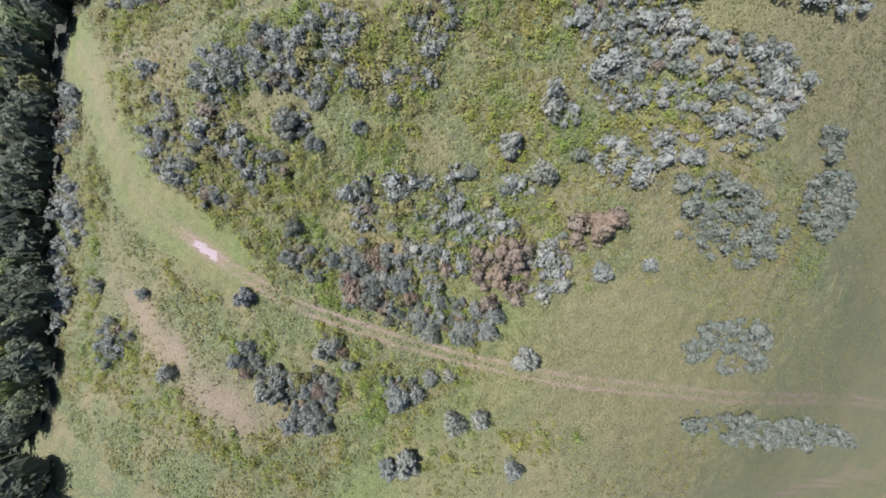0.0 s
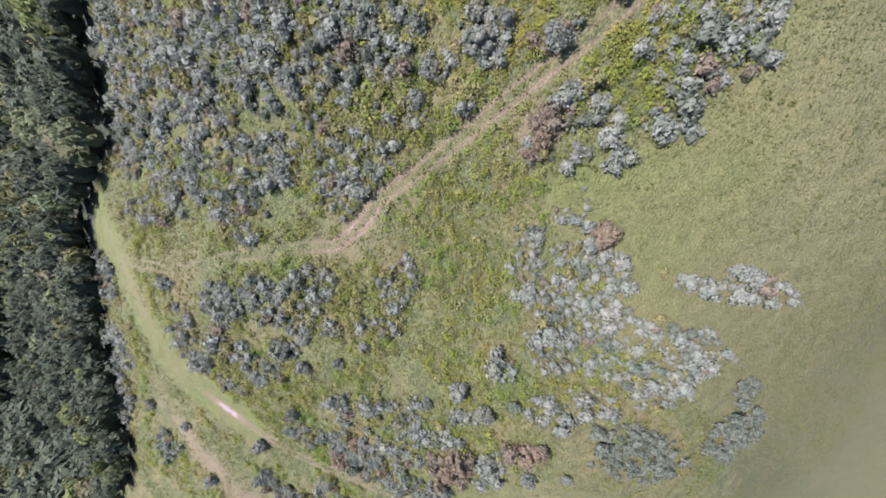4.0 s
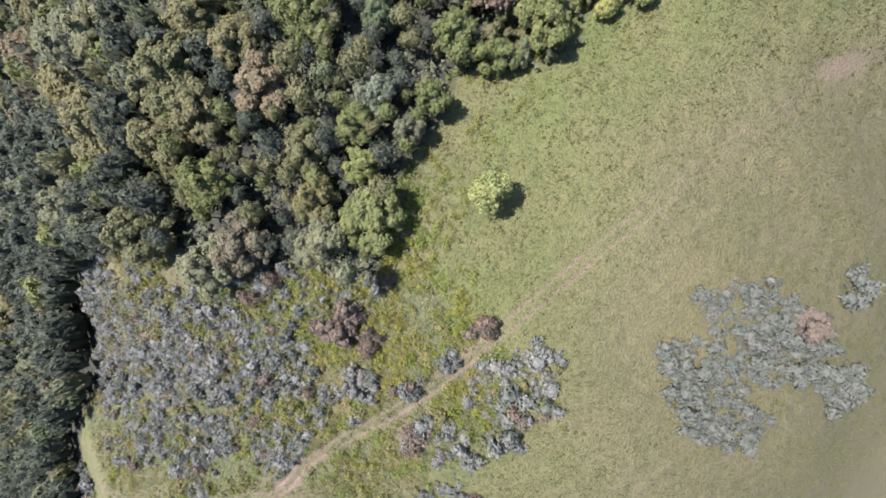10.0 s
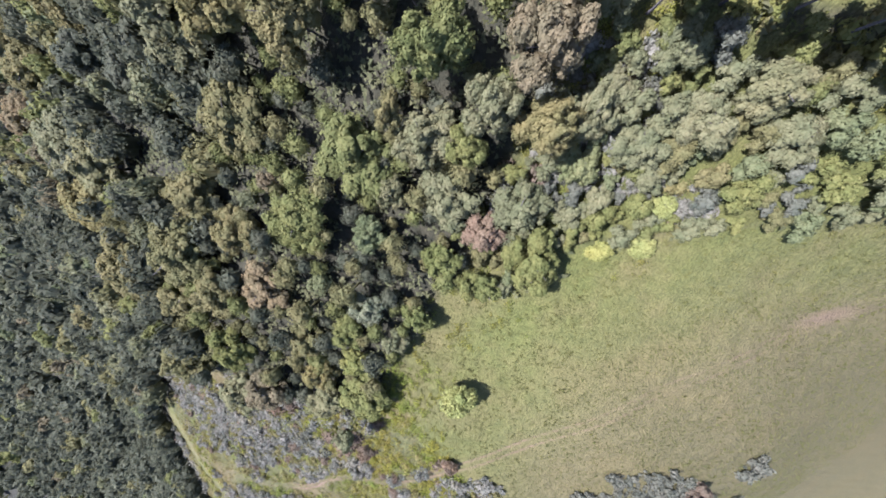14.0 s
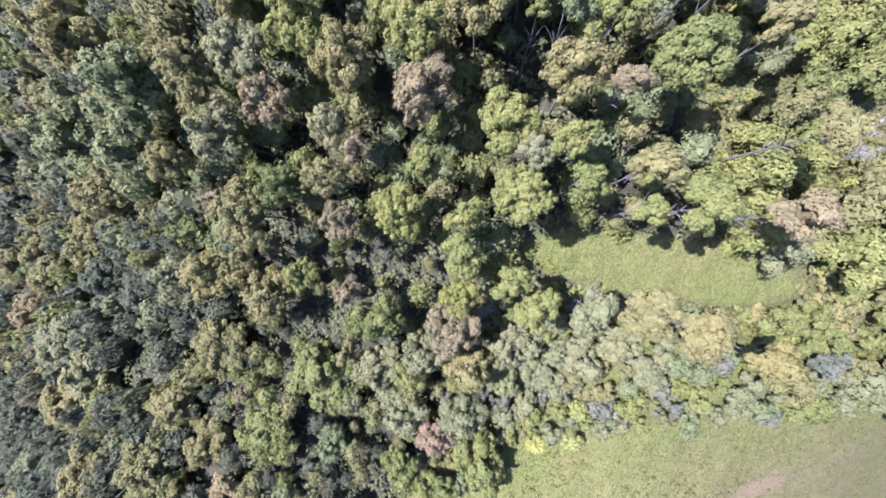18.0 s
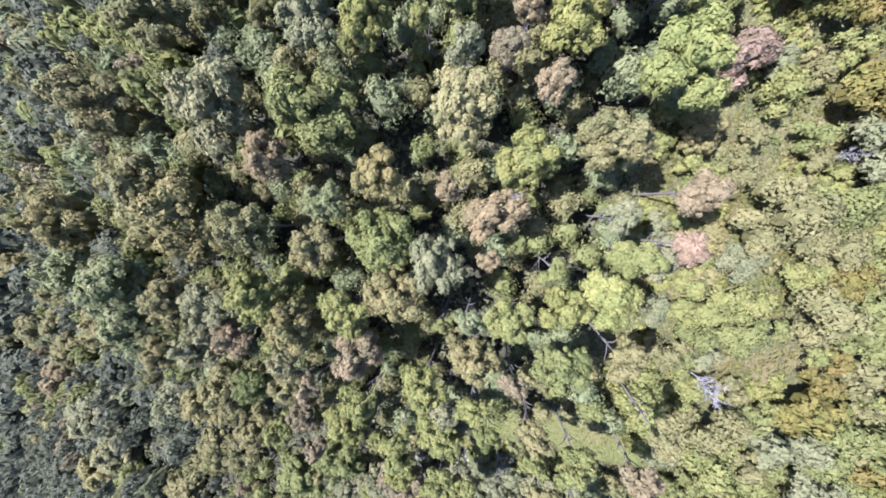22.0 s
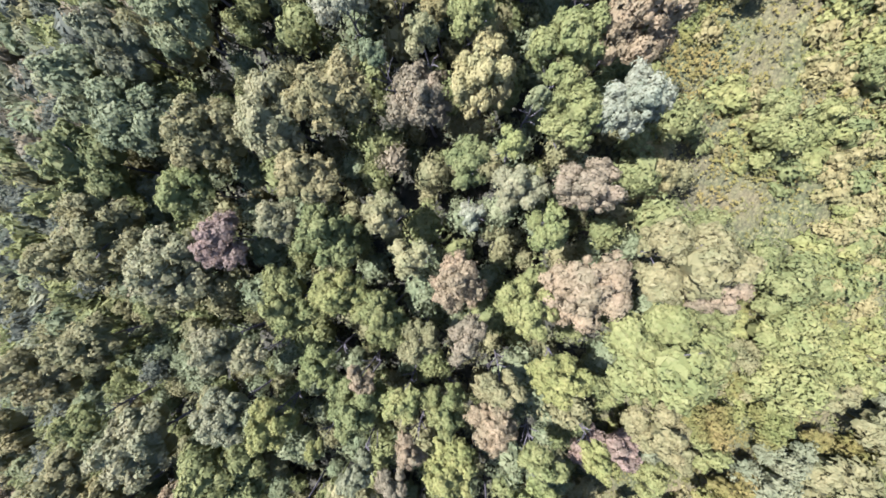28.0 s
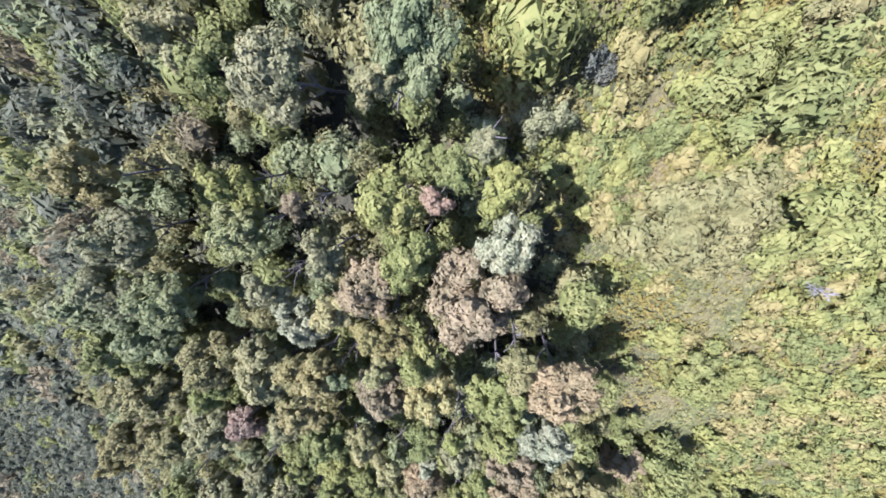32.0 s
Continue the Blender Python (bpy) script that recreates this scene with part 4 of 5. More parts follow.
# ---- shrubs ----
def shrub_mesh(name, seed, lobes, per, size):
    r = np.random.default_rng(seed)
    c, n_ = crown_points(r, lobes, per, 0.75, 0.4)
    c = c * (1 + 0.12 * np.sin(3 * np.arctan2(c[:, 1], c[:, 0]) + seed))[:, None]
    c[:, 2] = np.maximum(c[:, 2], -0.42)
    v, f = leaves(c, n_, size, r, 0.5, 1.8)
    return fast_mesh(name, v, f, LEAF["silver"])


def stems_mesh(seed):
    r = np.random.default_rng(seed)
    tubes = []
    for k in range(6):
        th = k * 1.05 + r.uniform(-0.3, 0.3)
        tip = np.array((math.cos(th) * 0.45, math.sin(th) * 0.45, r.uniform(0.7, 1.0)))
        tubes.append(tube([(0, 0, -0.1), tip * (0.4, 0.4, 0.55), tip], (0.045, 0.03, 0.012), 5))
    v, f = join_tubes(tubes)
    return fast_mesh("woody_base", v, f, BARK)


SHRUBS = [shrub_mesh("foliage", 80 + k, 12 + 2 * k, 110 - 9 * k, 0.088) for k in range(6)]
STEMS = [stems_mesh(90 + k) for k in range(3)]
BUSHES = []


def shrub(x, y, r, kind="silver", label="silvery grey-green shrub in the brush"):
    z = float(ground_height(x, y))
    pick = len(BUSHES)
    foot = tagged(new("shrub"), label, "shrub", "shrubs of the brush")
    foot.location = (x, y, z)
    stems = new("woody_base", STEMS[pick % 3])
    stems.parent, stems.scale = foot, (r, r, r * 0.8)
    leafy = new("foliage", SHRUBS[pick % 6] if r < 1.7 else BIG_CROWNS[pick % 4])
    leafy.parent, leafy.location, leafy.scale = foot, (0, 0, r * 0.45), (r, r, r * 1.1)
    leafy.rotation_euler = (0, 0, pick * 2.4)
    dress(leafy, LEAF[kind])
    BUSHES.append((x, y, r))


MASS = []
SHRUB_LABEL = {
    "silver": "silvery grey-green shrub in the brush",
    "sage": "dull grey-green shrub among paler shrubs",
    "olive": "olive green shrub among silvery shrubs",
    "wither": "withered brownish shrub among silvery shrubs",
}


def thicket(x, y, a, b, only="", full=1.0):
    """Shrubs crowded in an ellipse."""
    r = np.random.default_rng(int(abs(x * 31 + y * 17) * 10))
    sparse = float(rise(22, 34, x))
    for _ in range(int((30 + a * b * 17 * full) * (1 - 0.3 * sparse))):
        u, v = r.uniform(-1.3, 1.3, 2)
        rad = 0.36 + 1.2 * r.random() ** 1.6
        if r.random() < rise(0.75, 1.3, math.hypot(u, v)):
            continue
        crowd = float(lumps(x + u * a, y + v * b, 4.5, 61))
        if r.random() > rise(0.0, 0.3, crowd):
            continue
        rad *= 0.75 + 0.6 * crowd
        px, py = x + u * a, y + v * b
        if woods(px, py) > 0.6 or soil(px, py) > 0.75 or min(line_distance(px, py, MAIN_TRACK), line_distance(px, py, SIDE_TRACK)) < 1.3 + 0.5 * rad:
            continue
        near = [t for t in BUSHES + MASS + PLANTED if abs(t[0] - px) < 7 and abs(t[1] - py) < 7]
        if not all((px - c) ** 2 + (py - d) ** 2 > (0.47 * (rad + e)) ** 2 for c, d, e, *_ in near):
            continue
        if len(BUSHES) < 299 and abs(px) < 32:
            kind = only or ("sage", "silver", "silver", "olive", "silver", "silver", "sage", "silver", "wither", "silver", "silver")[len(BUSHES) % 11]
            shrub(round(px, 1), round(py, 1), round(rad, 2), kind, SHRUB_LABEL[kind])
        else:
            MASS.append((px, py, rad, only))


thicket(-45.5, -30.7, 3.2, 4.3)
thicket(-62.8, -28.6, 3.5, 4.7)
thicket(-7.3, -25.3, 3.8, 4.8)
thicket(-15.9, -24.2, 3.9, 1.9)
thicket(-67.2, -22.9, 3.6, 3.6)
thicket(5.2, -18.9, 2.8, 1.9)
thicket(-6.3, -15.4, 2.3, 1.8)
thicket(-62.6, -11.7, 5.0, 5.5)
thicket(75.0, -9.3, 24.3, 2.4, "sage")
thicket(10.9, -5.5, 4.2, 2.5)
thicket(3.7, -5.3, 5.1, 3.8)
thicket(-2.9, -3.7, 5.0, 4.2)
thicket(-12.8, -3.5, 4.2, 3.4)
thicket(-28.1, -0.3, 3.0, 1.7)
thicket(-33.4, 1.6, 2.6, 2.1)
thicket(3.6, 1.8, 3.6, 3.2)
thicket(46.3, 2.5, 6.6, 3.3, "sage")
thicket(13.3, 2.7, 3.5, 3.9, "wither")
thicket(-66.5, 3.9, 5.2, 5.2)
thicket(18.0, 5.4, 3.1, 3.8)
thicket(-38.1, 5.4, 3.4, 4.3)
thicket(-5.8, 5.7, 4.0, 3.2)
thicket(-23.1, 5.9, 4.0, 3.2)
thicket(3.7, 7.3, 3.9, 3.1)
thicket(9.3, 7.5, 3.1, 2.7)
thicket(-28.9, 7.5, 4.1, 2.4)
thicket(0.1, 8.6, 3.5, 2.7)
thicket(21.6, 10.2, 2.2, 1.3, "wither")
thicket(-39.6, 11.1, 1.7, 1.2)
thicket(-19.0, 13.1, 2.7, 1.5)
thicket(3.6, 13.1, 2.2, 1.1)
thicket(11.3, 13.3, 2.1, 1.3)
thicket(-43.3, 14.7, 1.8, 1.5)
thicket(-31.6, 15.7, 3.5, 3.9)
thicket(37.9, 17.2, 6.9, 4.7, "sage")
thicket(9.1, 17.3, 2.0, 1.3)
thicket(-16.6, 18.1, 3.3, 2.2)
thicket(21.5, 19.8, 4.2, 2.5)
thicket(-20.5, 20.4, 7.1, 4.1)
thicket(-5.4, 22.6, 2.9, 1.5)
thicket(27.4, 23.8, 3.5, 2.1)
thicket(13.6, 23.9, 2.1, 1.8)
thicket(52.4, 24.8, 4.6, 4.6, "sage")
thicket(-17.4, 25.9, 2.9, 2.2)
thicket(35.5, 29.3, 4.9, 3.5)
thicket(18.9, 29.9, 3.5, 4.2)
thicket(-4.7, 30.0, 2.7, 4.3)
thicket(-48.4, 30.5, 5.0, 4.2)
thicket(-31.6, 31.4, 5.3, 3.8)
thicket(25.4, 31.9, 4.8, 4.1)
thicket(49.6, 32.1, 2.3, 2.3, "sage")
thicket(31.0, 34.3, 5.5, 4.1)
thicket(-38.1, 34.6, 8.5, 3.5)
thicket(37.5, 35.7, 4.2, 3.5)
thicket(19.6, 35.8, 6.2, 4.1)
thicket(19.3, 37.0, 4.1, 2.7)
thicket(-80.5, 37.8, 4.7, 6.7)
thicket(12.5, 38.8, 3.2, 3.5)
thicket(-15.7, 40.2, 3.4, 2.6)
thicket(-15.2, 40.4, 4.9, 3.5)
thicket(-24.4, 41.5, 3.5, 2.7)
thicket(17.8, 41.9, 5.3, 3.3)
thicket(-31.8, 42.5, 5.5, 3.7)
thicket(19.7, 42.8, 1.6, 1.0)
thicket(9.4, 43.3, 2.2, 1.4)
thicket(16.3, 43.8, 1.8, 1.5, "wither")
thicket(29.3, 44.6, 3.4, 0.9)
thicket(-14.3, 46.2, 3.3, 4.2)
thicket(39.0, 47.0, 5.2, 1.8)
thicket(-42.1, 47.9, 5.7, 4.8)
thicket(13.1, 48.7, 2.4, 2.4)
thicket(-63.6, 50.7, 4.5, 4.5)
thicket(6.4, 52.7, 1.7, 1.3)
thicket(-9.9, 52.8, 1.9, 1.6)
thicket(10.2, 53.8, 1.6, 1.3)
thicket(-3.0, 54.0, 1.0, 1.3)
thicket(14.9, 54.5, 1.7, 1.2)
thicket(5.4, 55.5, 1.4, 1.4, "wither")
thicket(-39.3, 56.0, 5.3, 3.5)
thicket(-14.3, 56.6, 2.3, 1.9)
thicket(7.2, 57.2, 2.0, 1.6)
thicket(-8.2, 57.8, 1.8, 1.4)
thicket(12.0, 57.9, 1.7, 1.7)
thicket(18.1, 59.7, 2.8, 1.5)
thicket(8.4, 59.9, 2.5, 0.8)
thicket(-3.9, 61.1, 2.4, 2.0)
thicket(-21.9, 61.5, 7.0, 4.7)
thicket(-28.9, 62.0, 4.0, 3.2)
thicket(3.7, 62.4, 2.8, 1.5, "wither")
thicket(12.0, 64.7, 1.3, 1.3)
thicket(-26.0, 65.1, 5.1, 3.4)
thicket(16.7, 65.2, 3.6, 2.7)
thicket(-4.5, 66.9, 2.2, 1.0, "wither")
thicket(-18.0, 67.2, 3.0, 2.3)
thicket(47.9, 67.8, 1.1, 1.1, "sage")
thicket(20.7, 67.8, 1.9, 2.2)
thicket(-9.0, 68.1, 3.8, 1.4, "wither")
thicket(-45.1, 68.1, 3.7, 3.2)
thicket(14.4, 68.4, 3.3, 2.8)
thicket(6.6, 68.6, 1.1, 0.8)
thicket(-3.3, 69.2, 1.4, 1.1, "wither")
thicket(15.2, 69.4, 2.6, 2.1)
thicket(43.0, 69.5, 2.9, 1.3, "sage")
thicket(7.5, 69.8, 1.3, 1.3)
thicket(45.9, 71.0, 6.7, 3.0, "sage")
thicket(-7.8, 71.3, 2.5, 1.6, "wither")
thicket(-12.2, 71.3, 4.7, 3.1)
thicket(18.4, 72.4, 2.8, 2.8)
thicket(38.8, 73.2, 3.5, 2.5, "sage")
thicket(-34.3, 73.2, 4.2, 2.5)
thicket(-19.6, 73.3, 3.6, 2.4)
thicket(10.4, 74.4, 1.8, 1.0, "wither")
thicket(-8.0, 75.1, 3.1, 2.3)
thicket(43.3, 76.0, 2.9, 2.9, "sage")
thicket(38.4, 78.1, 5.1, 2.9, "sage")
thicket(36.9, 78.6, 4.1, 2.7, "sage")
thicket(64.7, 79.2, 6.2, 3.0, "sage")
thicket(50.4, 81.6, 7.3, 3.6, "sage")
thicket(37.0, 86.2, 1.9, 1.9, "sage")
thicket(43.4, 86.3, 8.1, 3.9, "sage")
thicket(50.7, 86.8, 2.6, 1.8, "wither")
thicket(58.7, 93.6, 2.3, 2.3, "sage")
thicket(7.5, 126.8, 4.9, 1.9)
thicket(16.1, 127.3, 4.8, 2.5)
thicket(1.3, 120.5, 3.4, 2.7)
thicket(5.0, 132.6, 7.1, 5.5)
thicket(-5.6, 123.0, 7.2, 5.4)
thicket(-32.4, 49.0, 19.5, 10.6, "", 0.45)
thicket(-52.0, 32.6, 11.7, 8.5, "", 0.40)
thicket(-24.7, 71.6, 10.7, 4.2, "", 0.30)
thicket(-31.0, 59.3, 18.6, 6.7, "", 0.45)
thicket(-59.0, 50.0, 8.0, 15.0, "", 0.40)


shrub(-21.1, -13.0, 1.70)
shrub(-39.1, -18.9, 1.12)
shrub(-51.8, -22.2, 1.39)
shrub(-19.4, -20.8, 1.32)
shrub(-7.3, -16.8, 1.86)
shrub(-3.1, -17.7, 1.18)
shrub(-13.9, -26.3, 2.30)
shrub(-8.3, -23.6, 1.56)
shrub(5.6, -20.0, 2.13)
shrub(8.8, -15.6, 1.24)
shrub(11.3, -14.1, 0.98)
shrub(17.7, -19.0, 1.50)
shrub(14.1, -21.1, 1.69)
shrub(24.6, -24.9, 1.51)
shrub(20.0, -7.8, 2.01)
shrub(14.4, -5.9, 1.23)
shrub(9.1, 18.0, 1.84)
shrub(-6.7, 19.0, 1.00)
shrub(-19.5, 12.1, 2.11)
shrub(30.4, 19.6, 1.12)
shrub(9.7, -29.6, 2.23)
shrub(7.4, -31.4, 1.73)
shrub(30.4, 9.2, 0.99)
shrub(24.9, 6.6, 1.30)
shrub(13.9, 16.0, 1.56)
shrub(-15.5, 11.0, 1.35)
shrub(-9.9, 14.5, 1.02)
shrub(5.2, 13.2, 1.01)
shrub(-41.0, -27.3, 0.95)
shrub(-31.0, -29.7, 1.46)
shrub(22.7, 11.7, 2.13, "wither", "low shrub with withered pinkish brown leaves")
shrub(13.6, 5.1, 2.18, "wither", "low shrub with withered pinkish brown leaves")
shrub(12.8, 1.9, 1.76, "wither", "low shrub with withered pinkish brown leaves")
shrub(24.1, 13.3, 1.40, "wither", "low shrub with withered pinkish brown leaves")
shrub(-6.2, -4.7, 1.42, "wither", "low shrub with withered pinkish brown leaves")
shrub(18.0, 46.8, 1.64, "wither", "low shrub with withered pinkish brown leaves")
shrub(5.6, 52.4, 1.12, "wither", "low shrub with withered pinkish brown leaves")
shrub(-4.0, 69.3, 1.14, "wither", "low shrub with withered pinkish brown leaves")
shrub(17.7, 46.4, 1.93, "wither", "low shrub with withered pinkish brown leaves")
shrub(6.1, 54.0, 1.28, "wither", "low shrub with withered pinkish brown leaves")
shrub(-7.6, 71.9, 2.17, "wither", "low shrub with withered pinkish brown leaves")
shrub(-19.6, 73.1, 1.52, "wither", "low shrub with withered pinkish brown leaves")
shrub(11.0, 75.6, 1.47, "wither", "low shrub with withered pinkish brown leaves")
shrub(-7.7, 68.9, 2.27, "wither", "low shrub with withered pinkish brown leaves")
shrub(11.1, 75.7, 1.54, "wither", "low shrub with withered pinkish brown leaves")
shrub(-22.7, 69.1, 1.61, "wither", "low shrub with withered pinkish brown leaves")
shrub(51.0, 86.7, 2.53, "wither", "low shrub with withered pinkish brown leaves")
shrub(5.5, 56.6, 1.19, "wither", "low shrub with withered pinkish brown leaves")
shrub(-3.8, 67.5, 1.35, "wither", "low shrub with withered pinkish brown leaves")
shrub(-3.5, 77.4, 1.19, "wither", "low shrub with withered pinkish brown leaves")
shrub(7.4, 69.0, 1.43)
shrub(-4.1, 60.8, 1.92)
shrub(-8.9, 57.2, 1.28)
shrub(-9.3, 53.9, 1.13)
shrub(3.2, 62.9, 1.48)
shrub(-2.2, 63.3, 1.06)
shrub(4.5, 65.0, 0.73)
shrub(4.5, 242.2, 1.59, "lime", "bright yellow-green shrub in the glade")
shrub(8.6, 241.2, 1.41, "lime", "bright yellow-green shrub in the glade")
shrub(2.4, 241.1, 0.82, "lime", "bright yellow-green shrub in the glade")
shrub(9.4, 244.6, 1.50, "lime", "bright yellow-green shrub in the glade")
shrub(8.7, 235.6, 1.82, "lime", "bright yellow-green shrub in the glade")
shrub(13.2, 241.6, 1.59, "lime", "bright yellow-green shrub in the glade")
shrub(7.2, 232.1, 0.98, "lime", "bright yellow-green shrub in the glade")
shrub(2.3, 235.0, 1.40, "lime", "bright yellow-green shrub in the glade")
shrub(4.1, 244.3, 1.14, "lime", "bright yellow-green shrub in the glade")
shrub(9.9, 248.0, 1.04, "lime", "bright yellow-green shrub in the glade")
shrub(4.6, 248.2, 1.37, "lime", "bright yellow-green shrub in the glade")
shrub(-4.6, 244.0, 1.08, "sage", "grey-green shrub in the glade")
shrub(-3.8, 243.5, 0.78, "sage", "grey-green shrub in the glade")


def shrub_mass():
    r = np.random.default_rng(5)
    dull = [m for i, m in enumerate(MASS) if m[3] == "sage" or not m[3] and i % 6 == 2]
    dry = [m for m in MASS if m[3] == "wither"]
    rest = [m for m in MASS if m not in dull and m not in dry]
    mass_of("silver", [m for i, m in enumerate(rest) if i % 9 not in (3, 7)], r)
    mass_of("olive", rest[3::9], r)
    mass_of("wither", rest[7::18] + dry, r)
    mass_of("silver", rest[16::18], r)
    mass_of("sage", dull, r)


def mass_of(kind, spots, r):
    vs, fs, o = [], [], 0
    for x, y, rad, _ in spots:
        near = abs(x) < 60
        c, n_ = crown_points(r, 10 if near else 8, 20 if near else 12, 0.7, 0.4)
        v, f = leaves(c, n_, 0.15 if near else 0.2, r, 0.5, 1.6)
        body, q = dome(r, 2, 7, -0.5, 0.18)
        v, f = np.concatenate([v, body * (0.5, 0.5, 0.4)]), np.concatenate([f, q + len(v)])
        v = v * (rad, rad, rad * r.uniform(0.75, 1.2)) + (x, y, float(ground_height(x, y)) + rad * 0.4)
        vs.append(v), fs.append(f + o)
        o += len(v)
    tagged(new("shrub_thicket", fast_mesh("shrub_thicket", np.concatenate(vs), np.concatenate(fs), LEAF[kind])),
           SHRUB_LABEL[kind].replace("shrub ", "shrubs crowded ", 1), "shrubs", kind="stuff")


shrub_mass()


# ---- low cover ----
def scatter_cover(name, label, material, count, size, where, box, seed, per=3, lift=0.15):
    r = np.random.default_rng(seed)
    x, y = r.uniform(box[0], box[1], count), r.uniform(box[2], box[3], count)
    keep = r.random(count) < where(x, y)
    x, y = x[keep], y[keep]
    base = np.stack([x, y, ground_height(x, y) + relief(x, y, soil(x, y))], -1)
    c = np.repeat(base, per, 0) + r.normal(0, size * 0.8, (len(x) * per, 3)) * (1, 1, 0.35) + (0, 0, lift)
    up = np.zeros_like(c)
    up[:, 2] = 1
    v, f = leaves(c, up, size, r, 0.27, 1.4)
    tagged(new(name, fast_mesh(name, v, f, material)), label, "vegetation", kind="stuff")


def brush_share(x, y):
    open_ = (1 - woods(x, y)) * (1 - np.clip(meadow(x, y) * 1.2, 0, 1)) * (1 - np.clip(soil(x, y) * 1.6, 0, 1))
    return open_ * (0.25 + 0.75 * rise(0.3, 0.6, lumps(x, y, 6, 4)))


def turf_share(x, y):
    return (1 - woods(x, y)) * meadow(x, y) * (1 - np.clip(soil(x, y) * 1.6, 0, 1)) * (0.2 + 0.8 * lumps(x, y, 3, 9))


def brush_clumps(name, label, kind, count, size, where, box, seed, per=64, leaf=0.15, tall=1.0):
    """Low leafy mounds of weeds and brambles, each a rounded heap of small leaves."""
    r = np.random.default_rng(seed)
    x, y = r.uniform(box[0], box[1], count), r.uniform(box[2], box[3], count)
    keep = r.random(count) < where(x, y) * rise(1.0, 1.8, np.minimum(line_distance(x, y, MAIN_TRACK), line_distance(x, y, SIDE_TRACK)))
    x, y = x[keep], y[keep]
    rad = size * (0.45 + 1.0 * r.random(len(x)) ** 2)
    d = ball_points(len(x) * per, r)
    d[:, 2] = np.abs(d[:, 2])
    big = np.repeat(rad, per)[:, None]
    skew = 1 + 0.3 * np.sin(2 * np.arctan2(d[:, 1], d[:, 0]) + np.repeat(x * 9, per))[:, None]
    c = np.repeat(np.stack([x, y, ground_height(x, y) - 0.05], -1), per, 0) + d * big * skew * r.uniform(0.5, 1.1, (len(d), 1)) * (1, 1, tall)
    v, f = leaves(c, d + (0, 0, 0.4), big[:, 0] * leaf, r, 0.28, 1.5)
    tagged(new(name, fast_mesh(name, v, f, LEAF[kind])), label, "vegetation", kind="stuff")


def bramble_heaps(name, label, kind, count, size, where, box, seed, tall=0.8):
    """Lumpy, closed heaps of vines and bushes, larger than the weeds."""
    r = np.random.default_rng(seed)
    forms = [crown_form(r, 3 + k % 2, 6, 10, 0.125, 0.24, 2, 6) for k in range(6)]
    x, y = r.uniform(box[0], box[1], count), r.uniform(box[2], box[3], count)
    keep = r.random(count) < where(x, y)
    vs, fs, o = [], [], 0
    for k, (px, py, z) in enumerate(zip(x[keep], y[keep], ground_height(x[keep], y[keep]))):
        v, f = forms[k % 6]
        rad, th = size * (0.5 + 1.0 * r.random() ** 1.6), r.uniform(0, 6.28)
        ca, sa = math.cos(th) * rad, math.sin(th) * rad
        v = v @ np.array(((ca, sa, 0), (-sa * 0.85, ca * 0.85, 0), (0, 0, rad * tall))) + (px, py, z + 0.25 * rad * tall)
        vs.append(v), fs.append(f + o)
        o += len(v)
    tagged(new(name, fast_mesh(name, np.concatenate(vs), np.concatenate(fs), LEAF[kind])), label, "vegetation", kind="stuff")


def weed_share(x, y):
    open_ = (1 - woods(x, y)) * (1 - np.clip(soil(x, y) * 2, 0, 1)) * (1 - np.clip(meadow(x, y) * 1.15, 0, 1))
    return open_ * rise(0.28, 0.72, lumps(x, y, 7, 21))


def tuft_share(x, y):
    return (1 - woods(x, y)) * (1 - scrub(x, y)) * meadow(x, y) * (1 - np.clip(soil(x, y) * 2.2, 0, 1)) * (0.25 + 0.75 * lush(x, y)) * rise(0.2, 0.7, lumps(x, y, 2.2, 29))


def edge_share(x, y):
    near_wood = np.maximum(np.maximum(woods(x - 3, y + 2), woods(x - 5.5, y + 3)), 0.5 * woods(x - 9, y + 4))
    return near_wood * (1 - woods(x, y)) * meadow(x, y) * rise(0.3, 0.8, lumps(x, y, 4, 23))


def under_share(x, y):
    gap = np.zeros_like(x)
    for h in HOLLOWS:
        gap = np.maximum(gap, 1 - rise(0.8, 1.1, np.hypot((x - h[0]) / h[2], (y - h[1]) / h[3])))
    return woods(x, y) * (0.3 + 0.7 * lumps(x, y, 5, 6)) * (1 + 0.8 * gap)


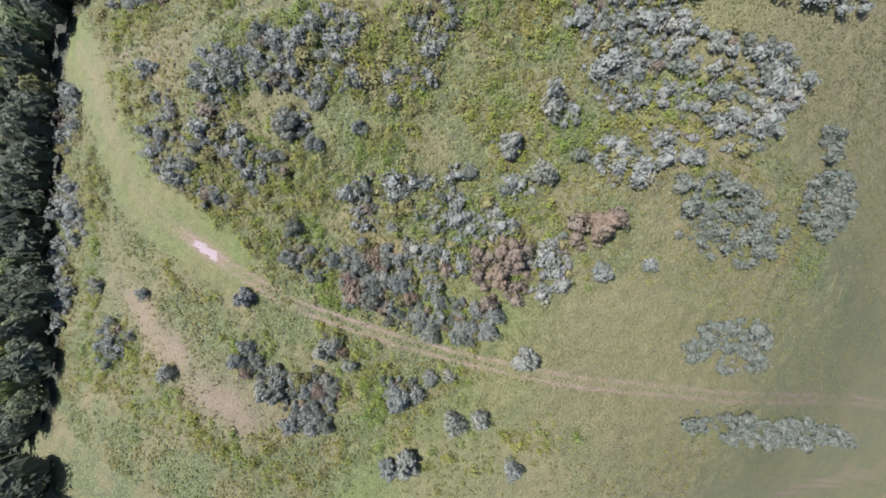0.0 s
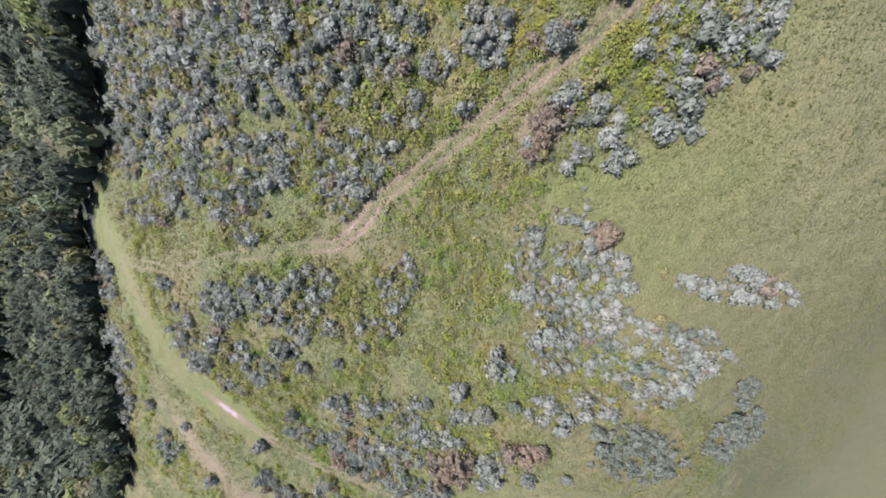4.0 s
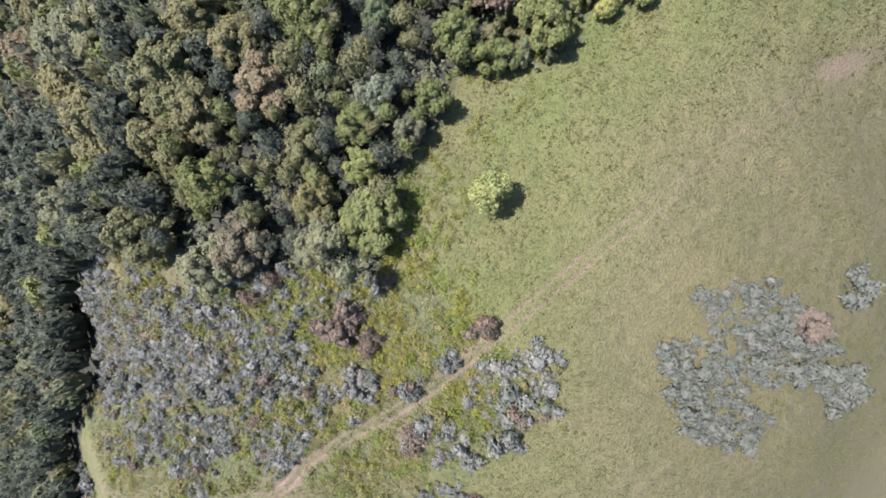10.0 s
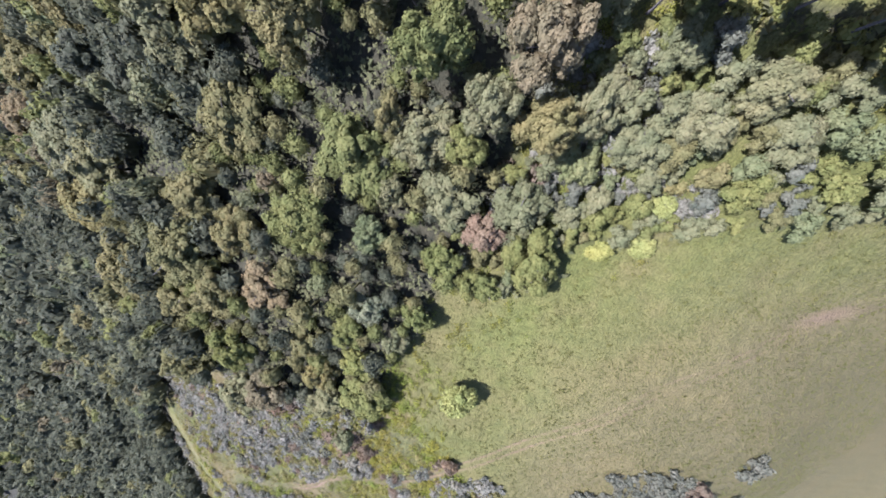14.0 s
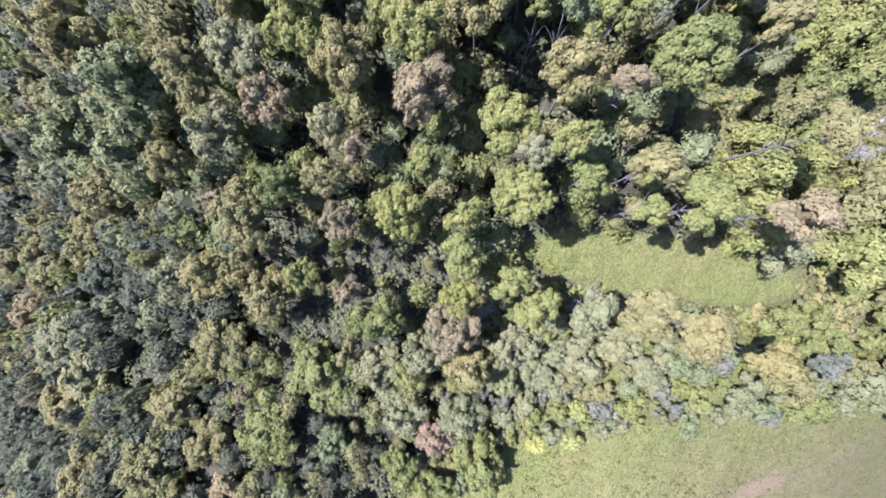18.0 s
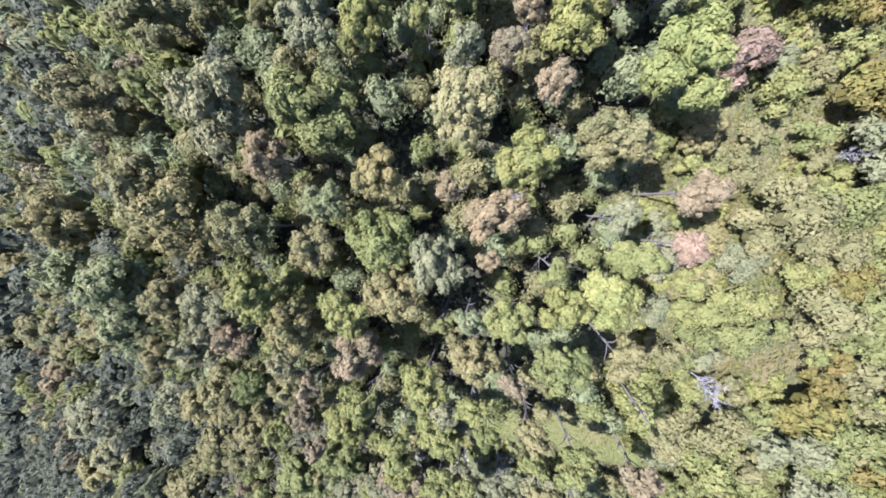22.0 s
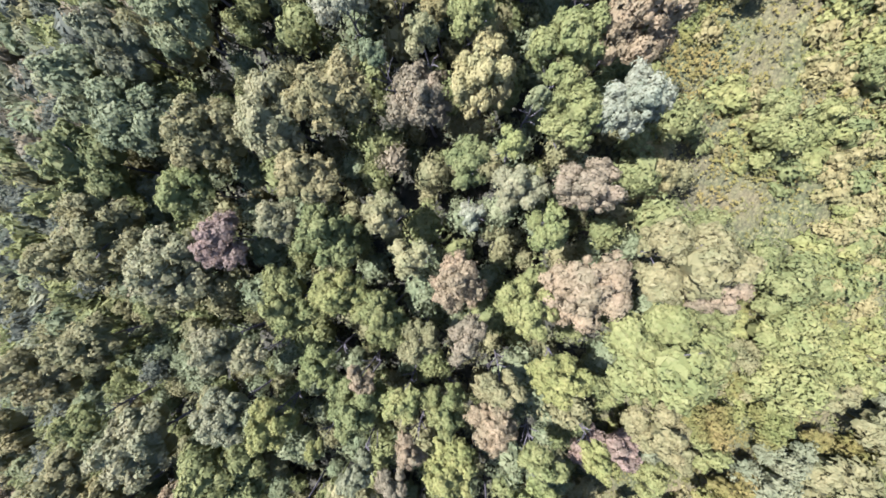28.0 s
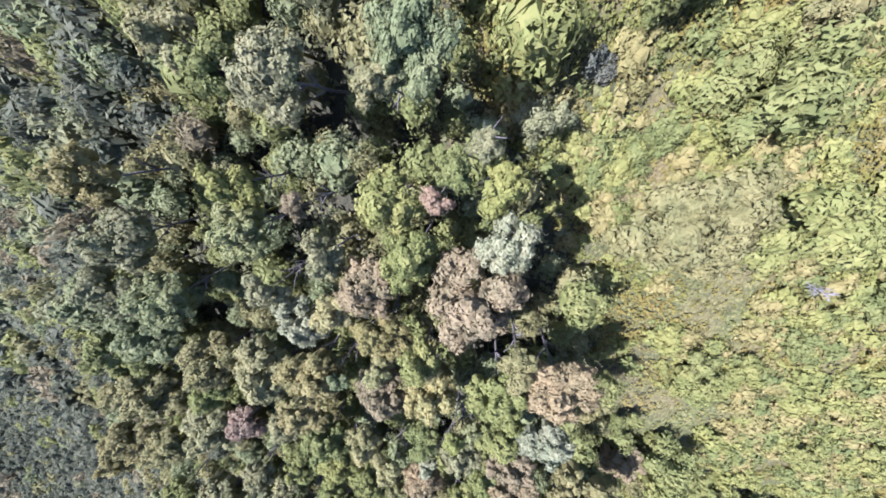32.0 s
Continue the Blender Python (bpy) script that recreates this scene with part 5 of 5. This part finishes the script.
scatter_cover("ground_cover", "leafy yellow-green ground cover over the brush", LEAF["cover"], 70000, 0.15, brush_share, (-74, 55, -50, 98), 31, 4, 0.16)
scatter_cover("ground_cover", "leafy yellow-green ground cover in the glade", LEAF["cover"], 56000, 0.12, brush_share, (-20, 70, 205, 275), 32, 4, 0.2)
scatter_cover("ground_cover", "large-leaved vines spread over the glade", LEAF["cover"], 16000, 0.165, brush_share, (-20, 32, 217, 268), 36, 3, 0.45)
scatter_cover("ground_cover", "leafy yellow-green ground cover under the scrub", LEAF["cover"], 56000, 0.16, brush_share, (-8, 65, 98, 212), 35, 4, 0.2)
scatter_cover("meadow_grass", "short tufted grass of the meadow", LEAF["turf"], 120000, 0.12, turf_share, (-10, 92, -20, 155), 33, 2, 0.08)
scatter_cover("undergrowth", "dim leafy undergrowth on the floor of the wood", LEAF["under"], 30000, 0.36, under_share, (-60, 50, 70, 270), 34, 3, 0.9)

brush_clumps("low_weeds", "yellow-green weeds and brambles heaped between the shrubs", "weed", 13000, 0.78, weed_share, (-55, 32, -40, 98), 51)
brush_clumps("low_weeds", "dull olive bushes scattered through the brush", "olive", 4500, 0.95, weed_share, (-74, 6, -10, 98), 55)
brush_clumps("low_weeds", "lush yellow-green weeds between the track and the wood", "weed", 4200, 0.65, lambda x, y: (1 - woods(x, y)) * (1 - np.clip(soil(x, y) * 2, 0, 1)) * rise(-2, 5, 90 - 1.1 * x - y) * rise(56, 66, y) * rise(0.1, 0.6, lumps(x, y, 4, 47)), (-26, 16, 58, 94), 60)
brush_clumps("low_weeds", "leafy weeds thick along the edge of the wood", "weed", 9000, 0.5, edge_share, (-14, 40, 70, 145), 52)
bramble_heaps("low_weeds", "bright green vines and brambles heaped over the glade", "lime", 1800, 1.6, weed_share, (-16, 60, 205, 268), 53, 0.75)
bramble_heaps("low_weeds", "dark green bushes among the vines of the glade", "deep", 1125, 1.5, weed_share, (-12, 60, 212, 268), 56, 0.8)
bramble_heaps("low_weeds", "bright green scrub heaped on the slope", "lime", 1950, 1.5, weed_share, (4, 62, 106, 206), 54, 0.75)
brush_clumps("meadow_tufts", "small leafy tufts all over the meadow", "turf", 14000, 0.25, tuft_share, (-8, 56, 44, 145), 57, 12, 0.4, 0.9)
bramble_heaps("low_weeds", "dull olive brambles spread through the glade", "olive", 1350, 1.5, weed_share, (-12, 60, 212, 268), 58, 0.75)
bramble_heaps("low_weeds", "dull olive scrub spread over the slope", "olive", 1350, 1.5, weed_share, (4, 62, 106, 206), 59, 0.8)
